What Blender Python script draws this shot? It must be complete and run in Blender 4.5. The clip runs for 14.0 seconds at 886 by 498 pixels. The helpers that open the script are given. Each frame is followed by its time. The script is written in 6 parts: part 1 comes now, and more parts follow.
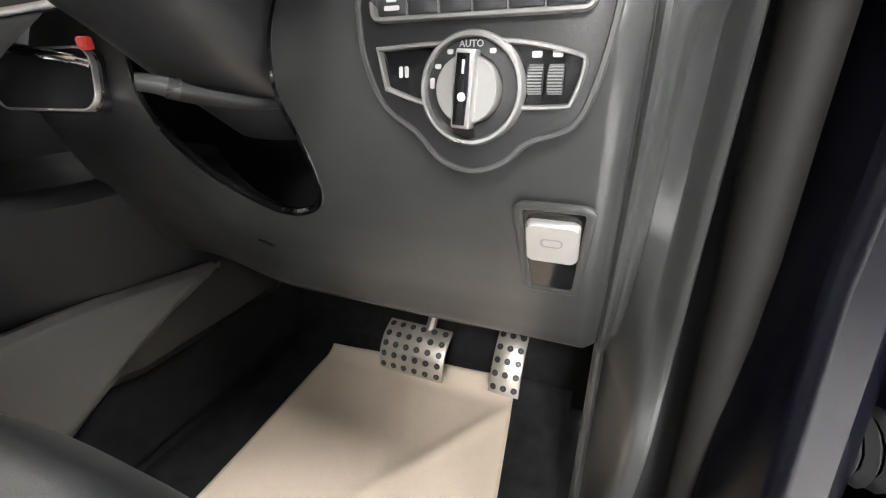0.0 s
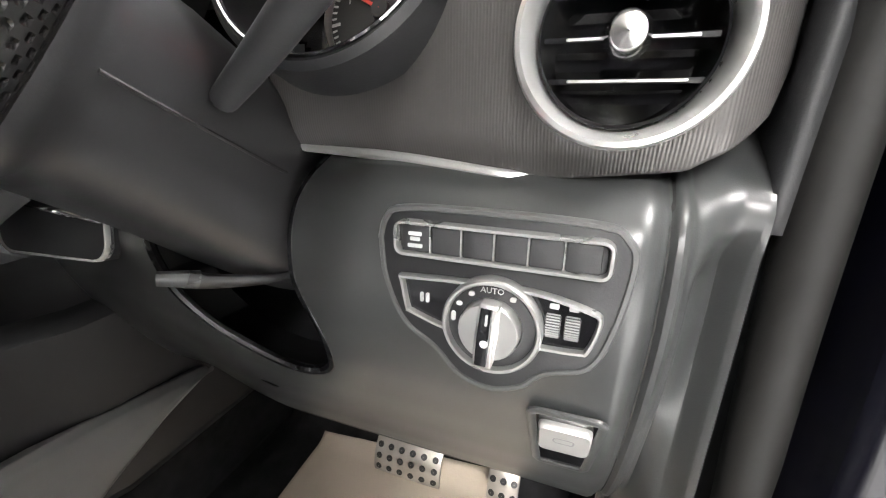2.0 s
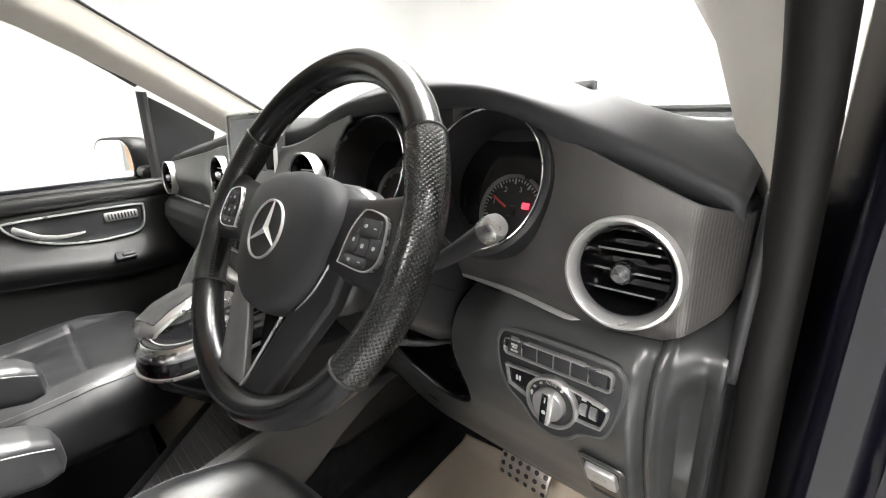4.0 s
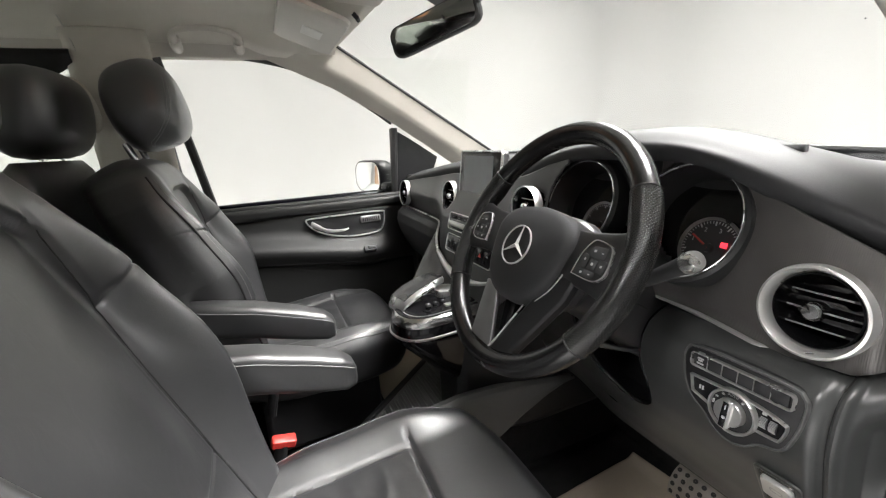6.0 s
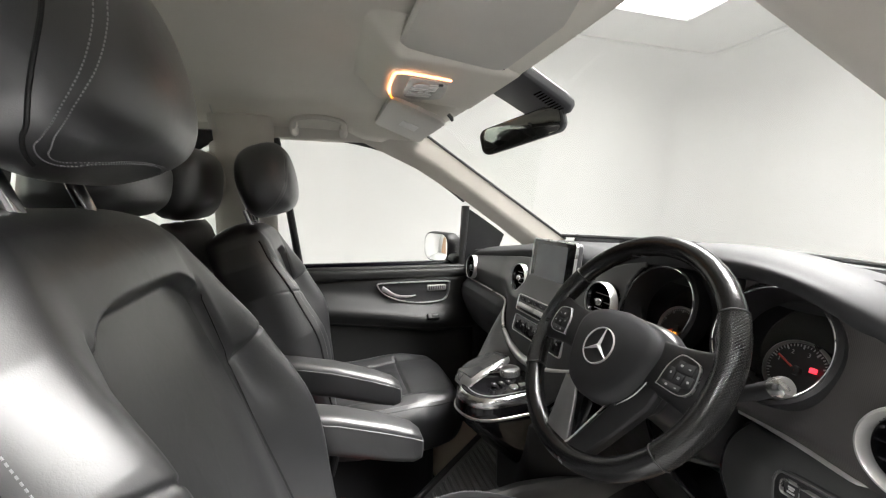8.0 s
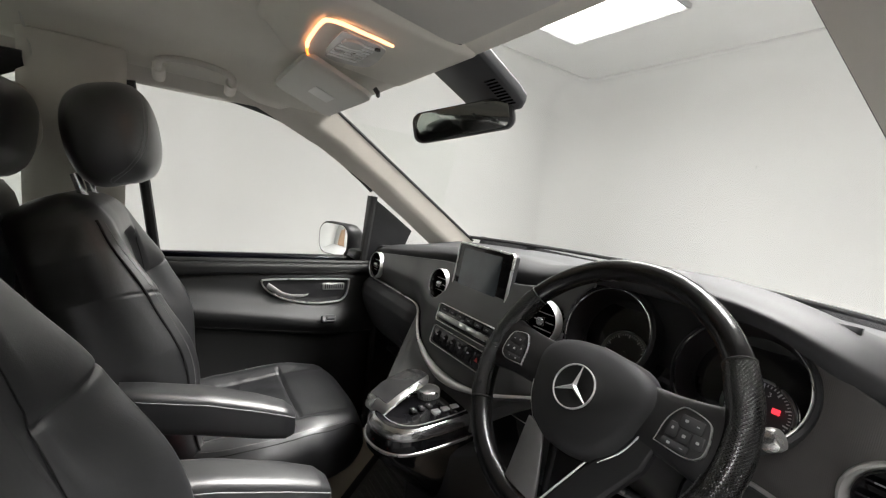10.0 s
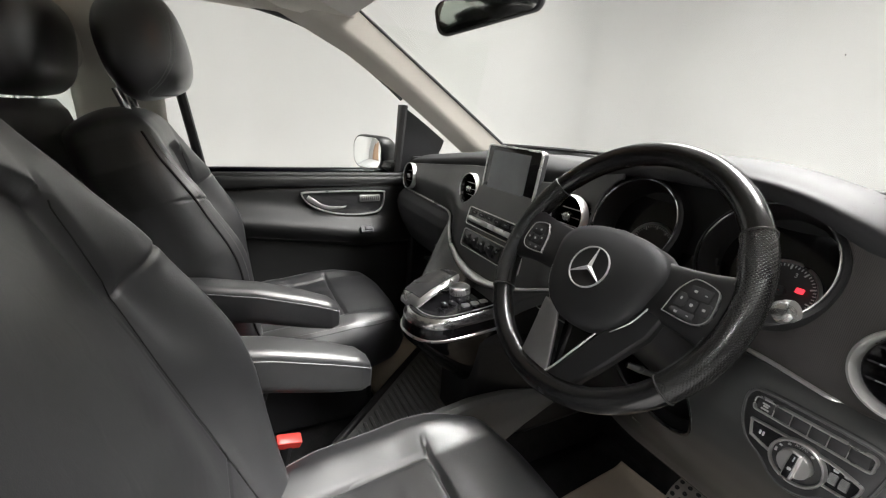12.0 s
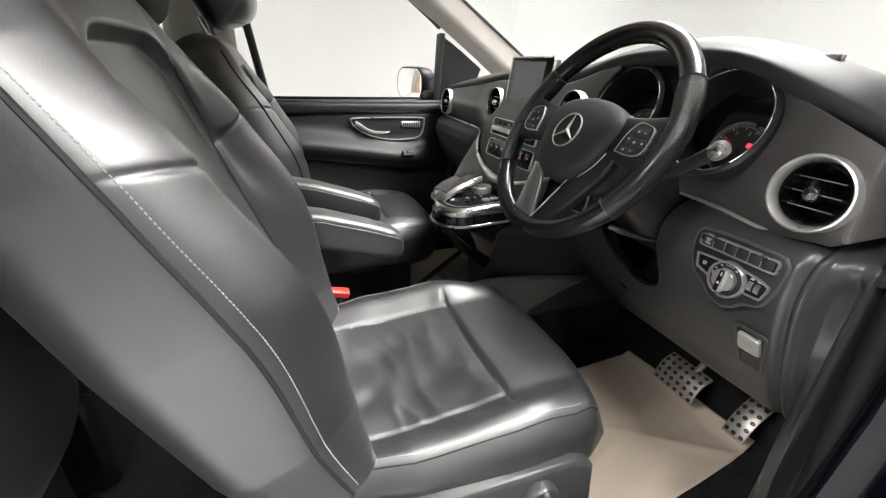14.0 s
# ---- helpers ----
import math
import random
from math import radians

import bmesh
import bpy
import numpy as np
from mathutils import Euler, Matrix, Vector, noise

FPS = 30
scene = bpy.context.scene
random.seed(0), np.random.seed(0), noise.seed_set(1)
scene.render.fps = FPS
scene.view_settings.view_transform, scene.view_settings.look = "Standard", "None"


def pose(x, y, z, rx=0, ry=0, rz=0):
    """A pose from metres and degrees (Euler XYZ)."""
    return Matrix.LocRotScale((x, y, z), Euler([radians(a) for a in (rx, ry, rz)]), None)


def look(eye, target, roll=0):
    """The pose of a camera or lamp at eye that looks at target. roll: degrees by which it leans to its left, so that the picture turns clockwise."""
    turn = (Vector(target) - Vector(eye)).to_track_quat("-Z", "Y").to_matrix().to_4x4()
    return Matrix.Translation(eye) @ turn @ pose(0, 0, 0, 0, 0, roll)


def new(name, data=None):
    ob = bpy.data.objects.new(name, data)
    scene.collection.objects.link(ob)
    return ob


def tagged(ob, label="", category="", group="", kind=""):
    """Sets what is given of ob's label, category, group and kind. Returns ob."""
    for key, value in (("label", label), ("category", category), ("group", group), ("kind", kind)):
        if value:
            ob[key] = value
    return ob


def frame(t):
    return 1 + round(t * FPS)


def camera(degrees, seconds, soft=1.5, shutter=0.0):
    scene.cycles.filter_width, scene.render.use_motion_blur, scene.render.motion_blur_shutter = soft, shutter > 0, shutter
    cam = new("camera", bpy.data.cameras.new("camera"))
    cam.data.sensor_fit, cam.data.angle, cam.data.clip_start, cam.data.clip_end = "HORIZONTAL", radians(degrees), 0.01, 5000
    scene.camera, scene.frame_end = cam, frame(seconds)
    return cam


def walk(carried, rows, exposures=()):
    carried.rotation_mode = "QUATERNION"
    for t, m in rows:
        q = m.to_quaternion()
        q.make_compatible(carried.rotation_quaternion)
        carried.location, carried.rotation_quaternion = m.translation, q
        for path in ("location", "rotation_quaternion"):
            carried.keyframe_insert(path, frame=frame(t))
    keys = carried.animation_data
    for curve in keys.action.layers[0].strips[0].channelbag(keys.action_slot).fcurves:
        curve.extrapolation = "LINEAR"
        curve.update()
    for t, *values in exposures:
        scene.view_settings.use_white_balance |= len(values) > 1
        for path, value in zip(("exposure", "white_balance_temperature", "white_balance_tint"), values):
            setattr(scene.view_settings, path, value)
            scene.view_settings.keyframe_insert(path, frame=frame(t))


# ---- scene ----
cam = camera(94.5, 14.0, soft=1.2)
PATH = [
    (0, (0.69, -0.239, 0.562), (-0.025, 1.438, -0.26), -1.0),
    (0.5, (0.672, -0.208, 0.557), (0.007, 1.51, -0.222), -0.3),
    (1, (0.659, -0.2, 0.587), (0.019, 1.544, -0.153), -0.1),
    (1.5, (0.655, -0.205, 0.631), (0.019, 1.553, -0.082), -0.2),
    (2, (0.66, -0.216, 0.667), (-0.005, 1.544, -0.012), 0.0),
    (2.5, (0.674, -0.235, 0.714), (-0.066, 1.507, 0.068), -0.2),
    (3, (0.689, -0.269, 0.758), (-0.18, 1.419, 0.13), -0.3),
    (3.2, (0.705, -0.281, 0.776), (-0.27, 1.347, 0.146), -1.0),
    (5.3, (0.863, -0.452, 0.879), (-0.789, 0.537, 0.336), -3.7),
    (5.5, (0.865, -0.465, 0.882), (-0.832, 0.449, 0.347), -3.7),
    (6, (0.876, -0.5, 0.889), (-0.905, 0.254, 0.379), -3.4),
    (6.5, (0.887, -0.529, 0.895), (-0.957, 0.092, 0.432), -2.9),
    (7, (0.896, -0.552, 0.906), (-0.991, -0.021, 0.511), -2.2),
    (7.5, (0.904, -0.569, 0.923), (-1.006, -0.062, 0.615), -1.0),
    (8, (0.909, -0.581, 0.948), (-1.0, -0.022, 0.739), 0.7),
    (8.2, (0.897, -0.587, 0.951), (-1.003, 0.012, 0.776), 1.3),
    (10.3, (0.704, -0.621, 0.955), (-0.921, 0.515, 0.696), 7.0),
    (10.5, (0.701, -0.62, 0.95), (-0.912, 0.524, 0.647), 6.9),
    (11, (0.702, -0.621, 0.946), (-0.901, 0.501, 0.53), 6.3),
    (11.5, (0.708, -0.616, 0.936), (-0.921, 0.42, 0.415), 5.2),
    (12, (0.757, -0.6, 0.916), (-0.919, 0.304, 0.305), 4.1),
    (12.5, (0.826, -0.594, 0.9), (-0.889, 0.171, 0.214), 3.3),
    (13, (0.865, -0.588, 0.883), (-0.868, 0.076, 0.137), 2.5),
    (13.5, (0.909, -0.584, 0.857), (-0.818, 0.045, 0.069), 2.2),
    (14, (0.977, -0.614, 0.828), (-0.73, 0.035, 0.015), 2.0),
]
EXPOSURES = [(0, 2.85), (1, 3.0), (2, 3.05), (3.2, 2.85), (4.2, 1.9), (5.3, 1.55), (8.2, 1.42), (10.3, 1.06), (11.5, 1.12), (12.5, 1.3), (14, 1.55)]
walk(cam, [(t, look(eye, target, roll)) for t, eye, target, roll in PATH], EXPOSURES)

# ---- light: a white photo booth with ceiling panels ----
world = bpy.data.worlds.new("world")
scene.world = world
world.use_nodes = True
world.node_tree.nodes["Background"].inputs[0].default_value = (0.9, 0.95, 1.0, 1)
world.node_tree.nodes["Background"].inputs[1].default_value = 0.05


def area(name, at, target, sx, sy, watts, colour=(1, 0.973, 0.955)):
    data = bpy.data.lights.new(name, "AREA")
    data.shape, data.size, data.size_y, data.energy, data.color = "RECTANGLE", sx, sy, watts, colour
    ob = new(name, data)
    ob.matrix_world = look(at, target)
    return ob


CEIL = 2.95
# place, power and beam angle; most are unseen, added to light the cabin
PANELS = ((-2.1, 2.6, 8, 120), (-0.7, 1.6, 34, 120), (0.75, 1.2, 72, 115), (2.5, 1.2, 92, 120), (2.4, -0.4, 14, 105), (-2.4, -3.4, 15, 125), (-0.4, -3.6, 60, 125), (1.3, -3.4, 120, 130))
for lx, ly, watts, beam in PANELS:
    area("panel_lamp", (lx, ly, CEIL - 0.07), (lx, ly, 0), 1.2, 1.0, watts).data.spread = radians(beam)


# ---- materials ----
def nodes_of(name):
    m = bpy.data.materials.new(name)
    m.use_nodes = True
    nt = m.node_tree
    return m, nt, nt.nodes["Principled BSDF"]


def link(nt, a, b):
    nt.links.new(a, b)


def noise_node(nt, scale, detail=3.0, rough=0.55, coords="Object"):
    tc = nt.nodes.new("ShaderNodeTexCoord")
    n = nt.nodes.new("ShaderNodeTexNoise")
    n.inputs["Scale"].default_value, n.inputs["Detail"].default_value, n.inputs["Roughness"].default_value = scale, detail, rough
    link(nt, tc.outputs[coords], n.inputs["Vector"])
    return n


def ramp(nt, src, a, b, lo=0.3, hi=0.7):
    r = nt.nodes.new("ShaderNodeMapRange")
    r.inputs["From Min"].default_value, r.inputs["From Max"].default_value = lo, hi
    r.inputs["To Min"].default_value, r.inputs["To Max"].default_value = a, b
    link(nt, src, r.inputs["Value"])
    return r.outputs["Result"]


def tint(nt, fac, c1, c2):
    m = nt.nodes.new("ShaderNodeMix")
    m.data_type = "RGBA"
    m.inputs[6].default_value, m.inputs[7].default_value = (*c1, 1), (*c2, 1)
    link(nt, fac, m.inputs[0])
    return m.outputs[2]


def bump(nt, bsdf, height, strength, distance, prev=None):
    b = nt.nodes.new("ShaderNodeBump")
    b.inputs["Strength"].default_value, b.inputs["Distance"].default_value = strength, distance
    link(nt, height, b.inputs["Height"])
    if prev:
        link(nt, prev, b.inputs["Normal"])
    link(nt, b.outputs["Normal"], bsdf.inputs["Normal"])
    return b.outputs["Normal"]


def surface(name, c1, c2, rough=(0.4, 0.5), metal=0.0, big=6.0, fine=300.0, relief=0.2, depth=0.0006, spec=0.5, voronoi=False, coat=0.0, crease=0.0, sheen=0.0):
    """Colour and gloss that vary at two scales, and a fine relief."""
    m, nt, b = nodes_of(name)
    n1 = noise_node(nt, big, 4.0)
    n2 = noise_node(nt, fine, 2.0)
    link(nt, tint(nt, ramp(nt, n1.outputs["Fac"], 0, 1), c1, c2), b.inputs["Base Color"])
    link(nt, ramp(nt, n1.outputs["Fac"], rough[0], rough[1]), b.inputs["Roughness"])
    b.inputs["Metallic"].default_value, b.inputs["Specular IOR Level"].default_value = metal, spec
    b.inputs["Coat Weight"].default_value, b.inputs["Coat Roughness"].default_value = coat, 0.38
    b.inputs["Coat IOR"].default_value = 1.7
    b.inputs["Sheen Weight"].default_value, b.inputs["Sheen Roughness"].default_value = sheen, 0.4
    if relief:
        src = n2.outputs["Fac"]
        if voronoi:
            tc = nt.nodes.new("ShaderNodeTexCoord")
            v = nt.nodes.new("ShaderNodeTexVoronoi")
            v.feature = "DISTANCE_TO_EDGE"
            v.inputs["Scale"].default_value = fine
            link(nt, tc.outputs["Object"], v.inputs["Vector"])
            src = ramp(nt, v.outputs["Distance"], 0, 1, 0.0, 0.25)
        first = bump(nt, b, src, relief, depth)
        if crease:
            n3 = noise_node(nt, 26.0, 3.0, 0.5)
            n3.inputs["Distortion"].default_value = 1.4
            bump(nt, b, n3.outputs["Fac"], crease, 0.005, first)
    return m


def striped(name, c1, c2, axis, step, rough=0.35, metal=0.3, relief=0.6, depth=0.0008):
    """A trim with fine parallel ribs."""
    m, nt, b = nodes_of(name)
    tc = nt.nodes.new("ShaderNodeTexCoord")
    sep = nt.nodes.new("ShaderNodeSeparateXYZ")
    link(nt, tc.outputs["Object"], sep.inputs[0])
    mul = nt.nodes.new("ShaderNodeMath")
    mul.operation, mul.inputs[1].default_value = "MULTIPLY", 2 * math.pi / step
    link(nt, sep.outputs[axis], mul.inputs[0])
    sine = nt.nodes.new("ShaderNodeMath")
    sine.operation = "SINE"
    link(nt, mul.outputs[0], sine.inputs[0])
    n1 = noise_node(nt, 9.0)
    link(nt, tint(nt, ramp(nt, n1.outputs["Fac"], 0, 1), c1, c2), b.inputs["Base Color"])
    b.inputs["Roughness"].default_value, b.inputs["Metallic"].default_value = rough, metal
    bump(nt, b, ramp(nt, sine.outputs[0], 0, 1, -1, 1), relief, depth)
    return m


def plain(name, c, rough=0.5, metal=0.0, emit=0.0):
    m, nt, b = nodes_of(name)
    b.inputs["Base Color"].default_value = (*c, 1)
    b.inputs["Roughness"].default_value, b.inputs["Metallic"].default_value = rough, metal
    if emit:
        b.inputs["Emission Color"].default_value, b.inputs["Emission Strength"].default_value = (*c, 1), emit
    return m


def glass(name, tint_c=(1, 1, 1), rough=0.0):
    m = bpy.data.materials.new(name)
    m.use_nodes = True
    nt = m.node_tree
    nt.nodes.clear()
    out = nt.nodes.new("ShaderNodeOutputMaterial")
    tr, gl, mx, fr = (nt.nodes.new(k) for k in ("ShaderNodeBsdfTransparent", "ShaderNodeBsdfGlossy", "ShaderNodeMixShader", "ShaderNodeLayerWeight"))
    pw = nt.nodes.new("ShaderNodeMath")
    pw.operation, pw.inputs[1].default_value = "POWER", 5.0
    sc = nt.nodes.new("ShaderNodeMath")
    sc.operation, sc.inputs[1].default_value, sc.inputs[2].default_value = "MULTIPLY_ADD", 0.5, 0.02
    tr.inputs[0].default_value = (*tint_c, 1)
    gl.inputs["Roughness"].default_value = rough
    fr.inputs[0].default_value = 0.5
    link(nt, fr.outputs["Facing"], pw.inputs[0])
    link(nt, pw.outputs[0], sc.inputs[0])
    link(nt, sc.outputs[0], mx.inputs[0])
    link(nt, tr.outputs[0], mx.inputs[1])
    link(nt, gl.outputs[0], mx.inputs[2])
    link(nt, mx.outputs[0], out.inputs[0])
    return m


LEATHER = surface("black_leather", (0.009, 0.0094, 0.0106), (0.0155, 0.0160, 0.0178), (0.42, 0.52), big=9, fine=520, relief=0.14, depth=0.0005, voronoi=True, spec=0.7, coat=1.0, crease=0.18, sheen=0.03)
RIMLEATHER = surface("polished_rim_leather", (0.005, 0.005, 0.0055), (0.009, 0.009, 0.0095), (0.20, 0.30), big=14, fine=700, relief=0.06, depth=0.0004, spec=0.55)
def perforated(name, c1, c2, step):
    """Leather with a lattice of small holes, laid out along the rim."""
    m, nt, b = nodes_of(name)
    at = nt.nodes.new("ShaderNodeAttribute")
    at.attribute_name = "along"
    sep = nt.nodes.new("ShaderNodeSeparateXYZ")
    link(nt, at.outputs["Vector"], sep.inputs[0])
    waves = []
    for axis in (0, 1):
        mul = nt.nodes.new("ShaderNodeMath")
        mul.operation, mul.inputs[1].default_value = "MULTIPLY", 2 * math.pi / step
        link(nt, sep.outputs[axis], mul.inputs[0])
        cs = nt.nodes.new("ShaderNodeMath")
        cs.operation = "COSINE"
        link(nt, mul.outputs[0], cs.inputs[0])
        waves.append(cs.outputs[0])
    prod = nt.nodes.new("ShaderNodeMath")
    prod.operation = "MULTIPLY"
    link(nt, waves[0], prod.inputs[0])
    link(nt, waves[1], prod.inputs[1])
    hole_ = ramp(nt, prod.outputs[0], 0, 1, 0.5, 0.8)
    n1 = noise_node(nt, 12.0)
    base = tint(nt, ramp(nt, n1.outputs["Fac"], 0, 1), c1, c2)
    mix = nt.nodes.new("ShaderNodeMix")
    mix.data_type = "RGBA"
    mix.inputs[7].default_value = (0.002, 0.002, 0.002, 1)
    link(nt, hole_, mix.inputs[0])
    link(nt, base, mix.inputs[6])
    link(nt, mix.outputs[2], b.inputs["Base Color"])
    link(nt, ramp(nt, n1.outputs["Fac"], 0.18, 0.26), b.inputs["Roughness"])
    bump(nt, b, ramp(nt, prod.outputs[0], 1, 0, 0.1, 0.9), 0.8, 0.0007)
    return m


LEATHER_PERF = perforated("perforated_leather", (0.009, 0.009, 0.009), (0.016, 0.016, 0.0155), 0.0040)
STITCH = surface("grey_thread", (0.26, 0.26, 0.27), (0.34, 0.34, 0.34), (0.6, 0.7), fine=900, relief=0.1)
GREYTHREAD = surface("dark_grey_thread", (0.09, 0.09, 0.09), (0.13, 0.13, 0.13), (0.5, 0.6), fine=900, relief=0.1)
SEAM = plain("seam_shadow", (0.012, 0.012, 0.012), 0.6)
SOFT = surface("soft_dash_plastic", (0.019, 0.0195, 0.021), (0.027, 0.0277, 0.0297), (0.60, 0.70), big=5, fine=650, relief=0.25, depth=0.0005)
HARD = surface("grey_door_plastic", (0.033, 0.0345, 0.0348), (0.046, 0.0478, 0.0475), (0.27, 0.34), big=4, fine=800, relief=0.18, depth=0.0004)
TUNNELGREY = surface("mid_grey_plastic", (0.105, 0.106, 0.104), (0.130, 0.131, 0.128), (0.42, 0.52), big=4, fine=800, relief=0.18, depth=0.0004)
DOORTRIM = surface("black_door_trim", (0.008, 0.0084, 0.0084), (0.012, 0.0124, 0.0124), (0.50, 0.60), big=5, fine=700, relief=0.2, depth=0.0004)
DARK = surface("dark_plastic", (0.011, 0.0112, 0.0122), (0.017, 0.0173, 0.0187), (0.40, 0.54), fine=700, relief=0.2)
GLOSSY = surface("piano_black", (0.006, 0.006, 0.007), (0.009, 0.009, 0.01), (0.06, 0.12), big=3, relief=0)
TRIM = striped("ribbed_trim", (0.082, 0.078, 0.076), (0.108, 0.103, 0.100), 0, 0.0019, 0.34, 0.4, 0.35, 0.0004)
FASCIA = surface("grey_fascia", (0.068, 0.070, 0.070), (0.092, 0.094, 0.093), (0.30, 0.40), metal=0.2, big=8, fine=500, relief=0.12, depth=0.0004)
SILVER = surface("satin_silver", (0.50, 0.50, 0.49), (0.60, 0.60, 0.59), (0.24, 0.34), metal=0.9, big=14, relief=0)
SPOKEBRIGHT = surface("dull_silver_plastic", (0.36, 0.36, 0.35), (0.44, 0.44, 0.43), (0.30, 0.40), metal=0.5, big=12, relief=0)
SPOKEGREY = surface("satin_grey_metal", (0.36, 0.36, 0.36), (0.42, 0.42, 0.42), (0.28, 0.36), metal=0.75, big=12, relief=0)
SATIN = surface("bright_satin_metal", (0.72, 0.72, 0.71), (0.82, 0.82, 0.81), (0.26, 0.36), metal=0.75, big=16, relief=0)
POLISH = surface("brushed_chrome", (0.60, 0.60, 0.60), (0.68, 0.68, 0.68), (0.18, 0.24), metal=1.0, big=18, relief=0)
CHROME = surface("chrome", (0.72, 0.72, 0.72), (0.8, 0.8, 0.8), (0.05, 0.12), metal=1.0, big=20, relief=0)
HEADLINER = surface("headliner_cloth", (0.70, 0.67, 0.60), (0.76, 0.73, 0.66), (0.85, 0.95), big=3, fine=900, relief=0.3, depth=0.0006, spec=0.2)
PILLAR = surface("pillar_trim_plastic", (0.58, 0.55, 0.49), (0.65, 0.61, 0.55), (0.5, 0.62), big=5, fine=700, relief=0.12)
VISOR = surface("visor_vinyl", (0.55, 0.53, 0.49), (0.62, 0.6, 0.55), (0.5, 0.6), big=5, fine=700, relief=0.15)
CARPET = surface("black_carpet", (0.014, 0.014, 0.015), (0.030, 0.030, 0.031), (0.9, 1.0), big=30, fine=1100, relief=0.8, depth=0.003, spec=0.1)
SHROUD = surface("smooth_shroud_plastic", (0.024, 0.024, 0.025), (0.030, 0.030, 0.031), (0.27, 0.30), big=2, fine=600, relief=0.06)
MATGREY = surface("ribbed_mat_rubber", (0.08, 0.081, 0.081), (0.11, 0.111, 0.111), (0.30, 0.42), big=10, fine=500, relief=0.2)
RUBBER = surface("black_rubber", (0.014, 0.014, 0.015), (0.028, 0.028, 0.028), (0.45, 0.6), big=10, fine=500, relief=0.2)
SEAL = surface("door_seal_rubber", (0.005, 0.0047, 0.0044), (0.008, 0.0075, 0.007), (0.55, 0.68), spec=0.3, big=6, fine=600, relief=0.15)
PAPER = surface("kraft_paper", (0.54, 0.46, 0.37), (0.62, 0.53, 0.43), (0.75, 0.9), big=5, fine=260, relief=0.25, depth=0.001, spec=0.2)
STEEL = surface("brushed_steel", (0.40, 0.36, 0.32), (0.56, 0.53, 0.49), (0.34, 0.48), metal=0.8, big=30, fine=500, relief=0.1)
PAINT = surface("navy_paint", (0.0015, 0.0015, 0.0035), (0.0025, 0.0025, 0.0055), (0.20, 0.28), big=3, relief=0, spec=0.25)
WALL = surface("white_booth_wall", (0.60, 0.60, 0.59), (0.64, 0.64, 0.63), (0.7, 0.85), big=0.6, fine=60, relief=0.04, depth=0.002)
# for the unseen east wall, grey only to dim what the cabin reflects
GREYWALL = surface("grey_unseen_wall", (0.19, 0.19, 0.195), (0.25, 0.25, 0.255), (0.5, 0.65), big=0.8, fine=60, relief=0.05)
FLOORM = surface("booth_floor", (0.36, 0.36, 0.36), (0.44, 0.44, 0.44), (0.35, 0.6), big=1.2, fine=80, relief=0.05)
TOUCH = surface("glossy_touch_surface", (0.030, 0.030, 0.031), (0.045, 0.045, 0.046), (0.10, 0.18), metal=0.3, big=12, relief=0)
SCREEN = surface("screen_glass", (0.045, 0.056, 0.065), (0.07, 0.085, 0.097), (0.08, 0.14), big=9, relief=0)
RED = plain("red_plastic", (0.62, 0.05, 0.04), 0.4)
REDGLOW = plain("red_warning_lamp", (1.0, 0.03, 0.05), 0.4, emit=0.9)
ORANGEGLOW = plain("orange_warning_lamp", (1.0, 0.28, 0.03), 0.4, emit=1.2)
WHITEPRINT = plain("white_print", (0.45, 0.45, 0.45), 0.5)
GREYPRINT = plain("grey_print", (0.25, 0.25, 0.25), 0.5)
LENS = surface("clear_lamp_plastic", (0.55, 0.54, 0.52), (0.68, 0.67, 0.65), (0.12, 0.2), big=20, relief=0)
LABEL = plain("pale_label", (0.78, 0.77, 0.74), 0.6)
PODGREY = surface("grey_pod_plastic", (0.040, 0.041, 0.044), (0.055, 0.056, 0.060), (0.42, 0.52), big=8, fine=700, relief=0.15)
LAMPWARM = plain("warm_lamp_strip", (1.0, 0.45, 0.2), 0.5, emit=1.6)
PANELGLOW = plain("lit_ceiling_panel", (1.0, 0.98, 0.95), 0.5, emit=4.0)
BROWN = surface("brown_wood_door", (0.30, 0.19, 0.12), (0.42, 0.28, 0.18), (0.5, 0.7), big=4, fine=40, relief=0.1)
GLASS = glass("clear_glass", (0.97, 0.985, 0.97))
TINTED = glass("tinted_glass", (0.72, 0.76, 0.72))
MIRROR = plain("mirror_glass", (0.82, 0.84, 0.84), 0.02, 1.0)
DIMMIRROR = plain("dimming_mirror_glass", (0.24, 0.245, 0.235), 0.10, 1.0)


# ---- geometry helpers: each returns (vertices, faces) ----
def vec(*a):
    return Vector(a)


def grid(f, nu, nv, wrap_u=False, keep=None):
    us, vs = (nu if wrap_u else nu + 1), nv + 1
    vts = [tuple(f(i / nu, j / nv)) for j in range(vs) for i in range(us)]
    fcs = []
    for j in range(nv):
        for i in range(nu):
            k = (i + 1) % us
            q = (j * us + i, j * us + k, (j + 1) * us + k, (j + 1) * us + i)
            if keep is None or keep((i + 0.5) / nu, (j + 0.5) / nv):
                fcs.append(q)
    return vts, fcs


def loft(rings, caps=True):
    n = len(rings[0])
    vts = [tuple(p) for r in rings for p in r]
    fcs = [(j * n + i, j * n + (i + 1) % n, (j + 1) * n + (i + 1) % n, (j + 1) * n + i) for j in range(len(rings) - 1) for i in range(n)]
    if caps:
        fcs += [tuple(range(n))[::-1], tuple(range((len(rings) - 1) * n, len(rings) * n))]
    return vts, fcs


def join(*geos):
    vts, fcs = [], []
    for v, f in geos:
        o = len(vts)
        vts += list(v)
        fcs += [tuple(i + o for i in q) for q in f]
    return vts, fcs


def moved(geo, m):
    return [tuple(m @ Vector(p)) for p in geo[0]], geo[1]


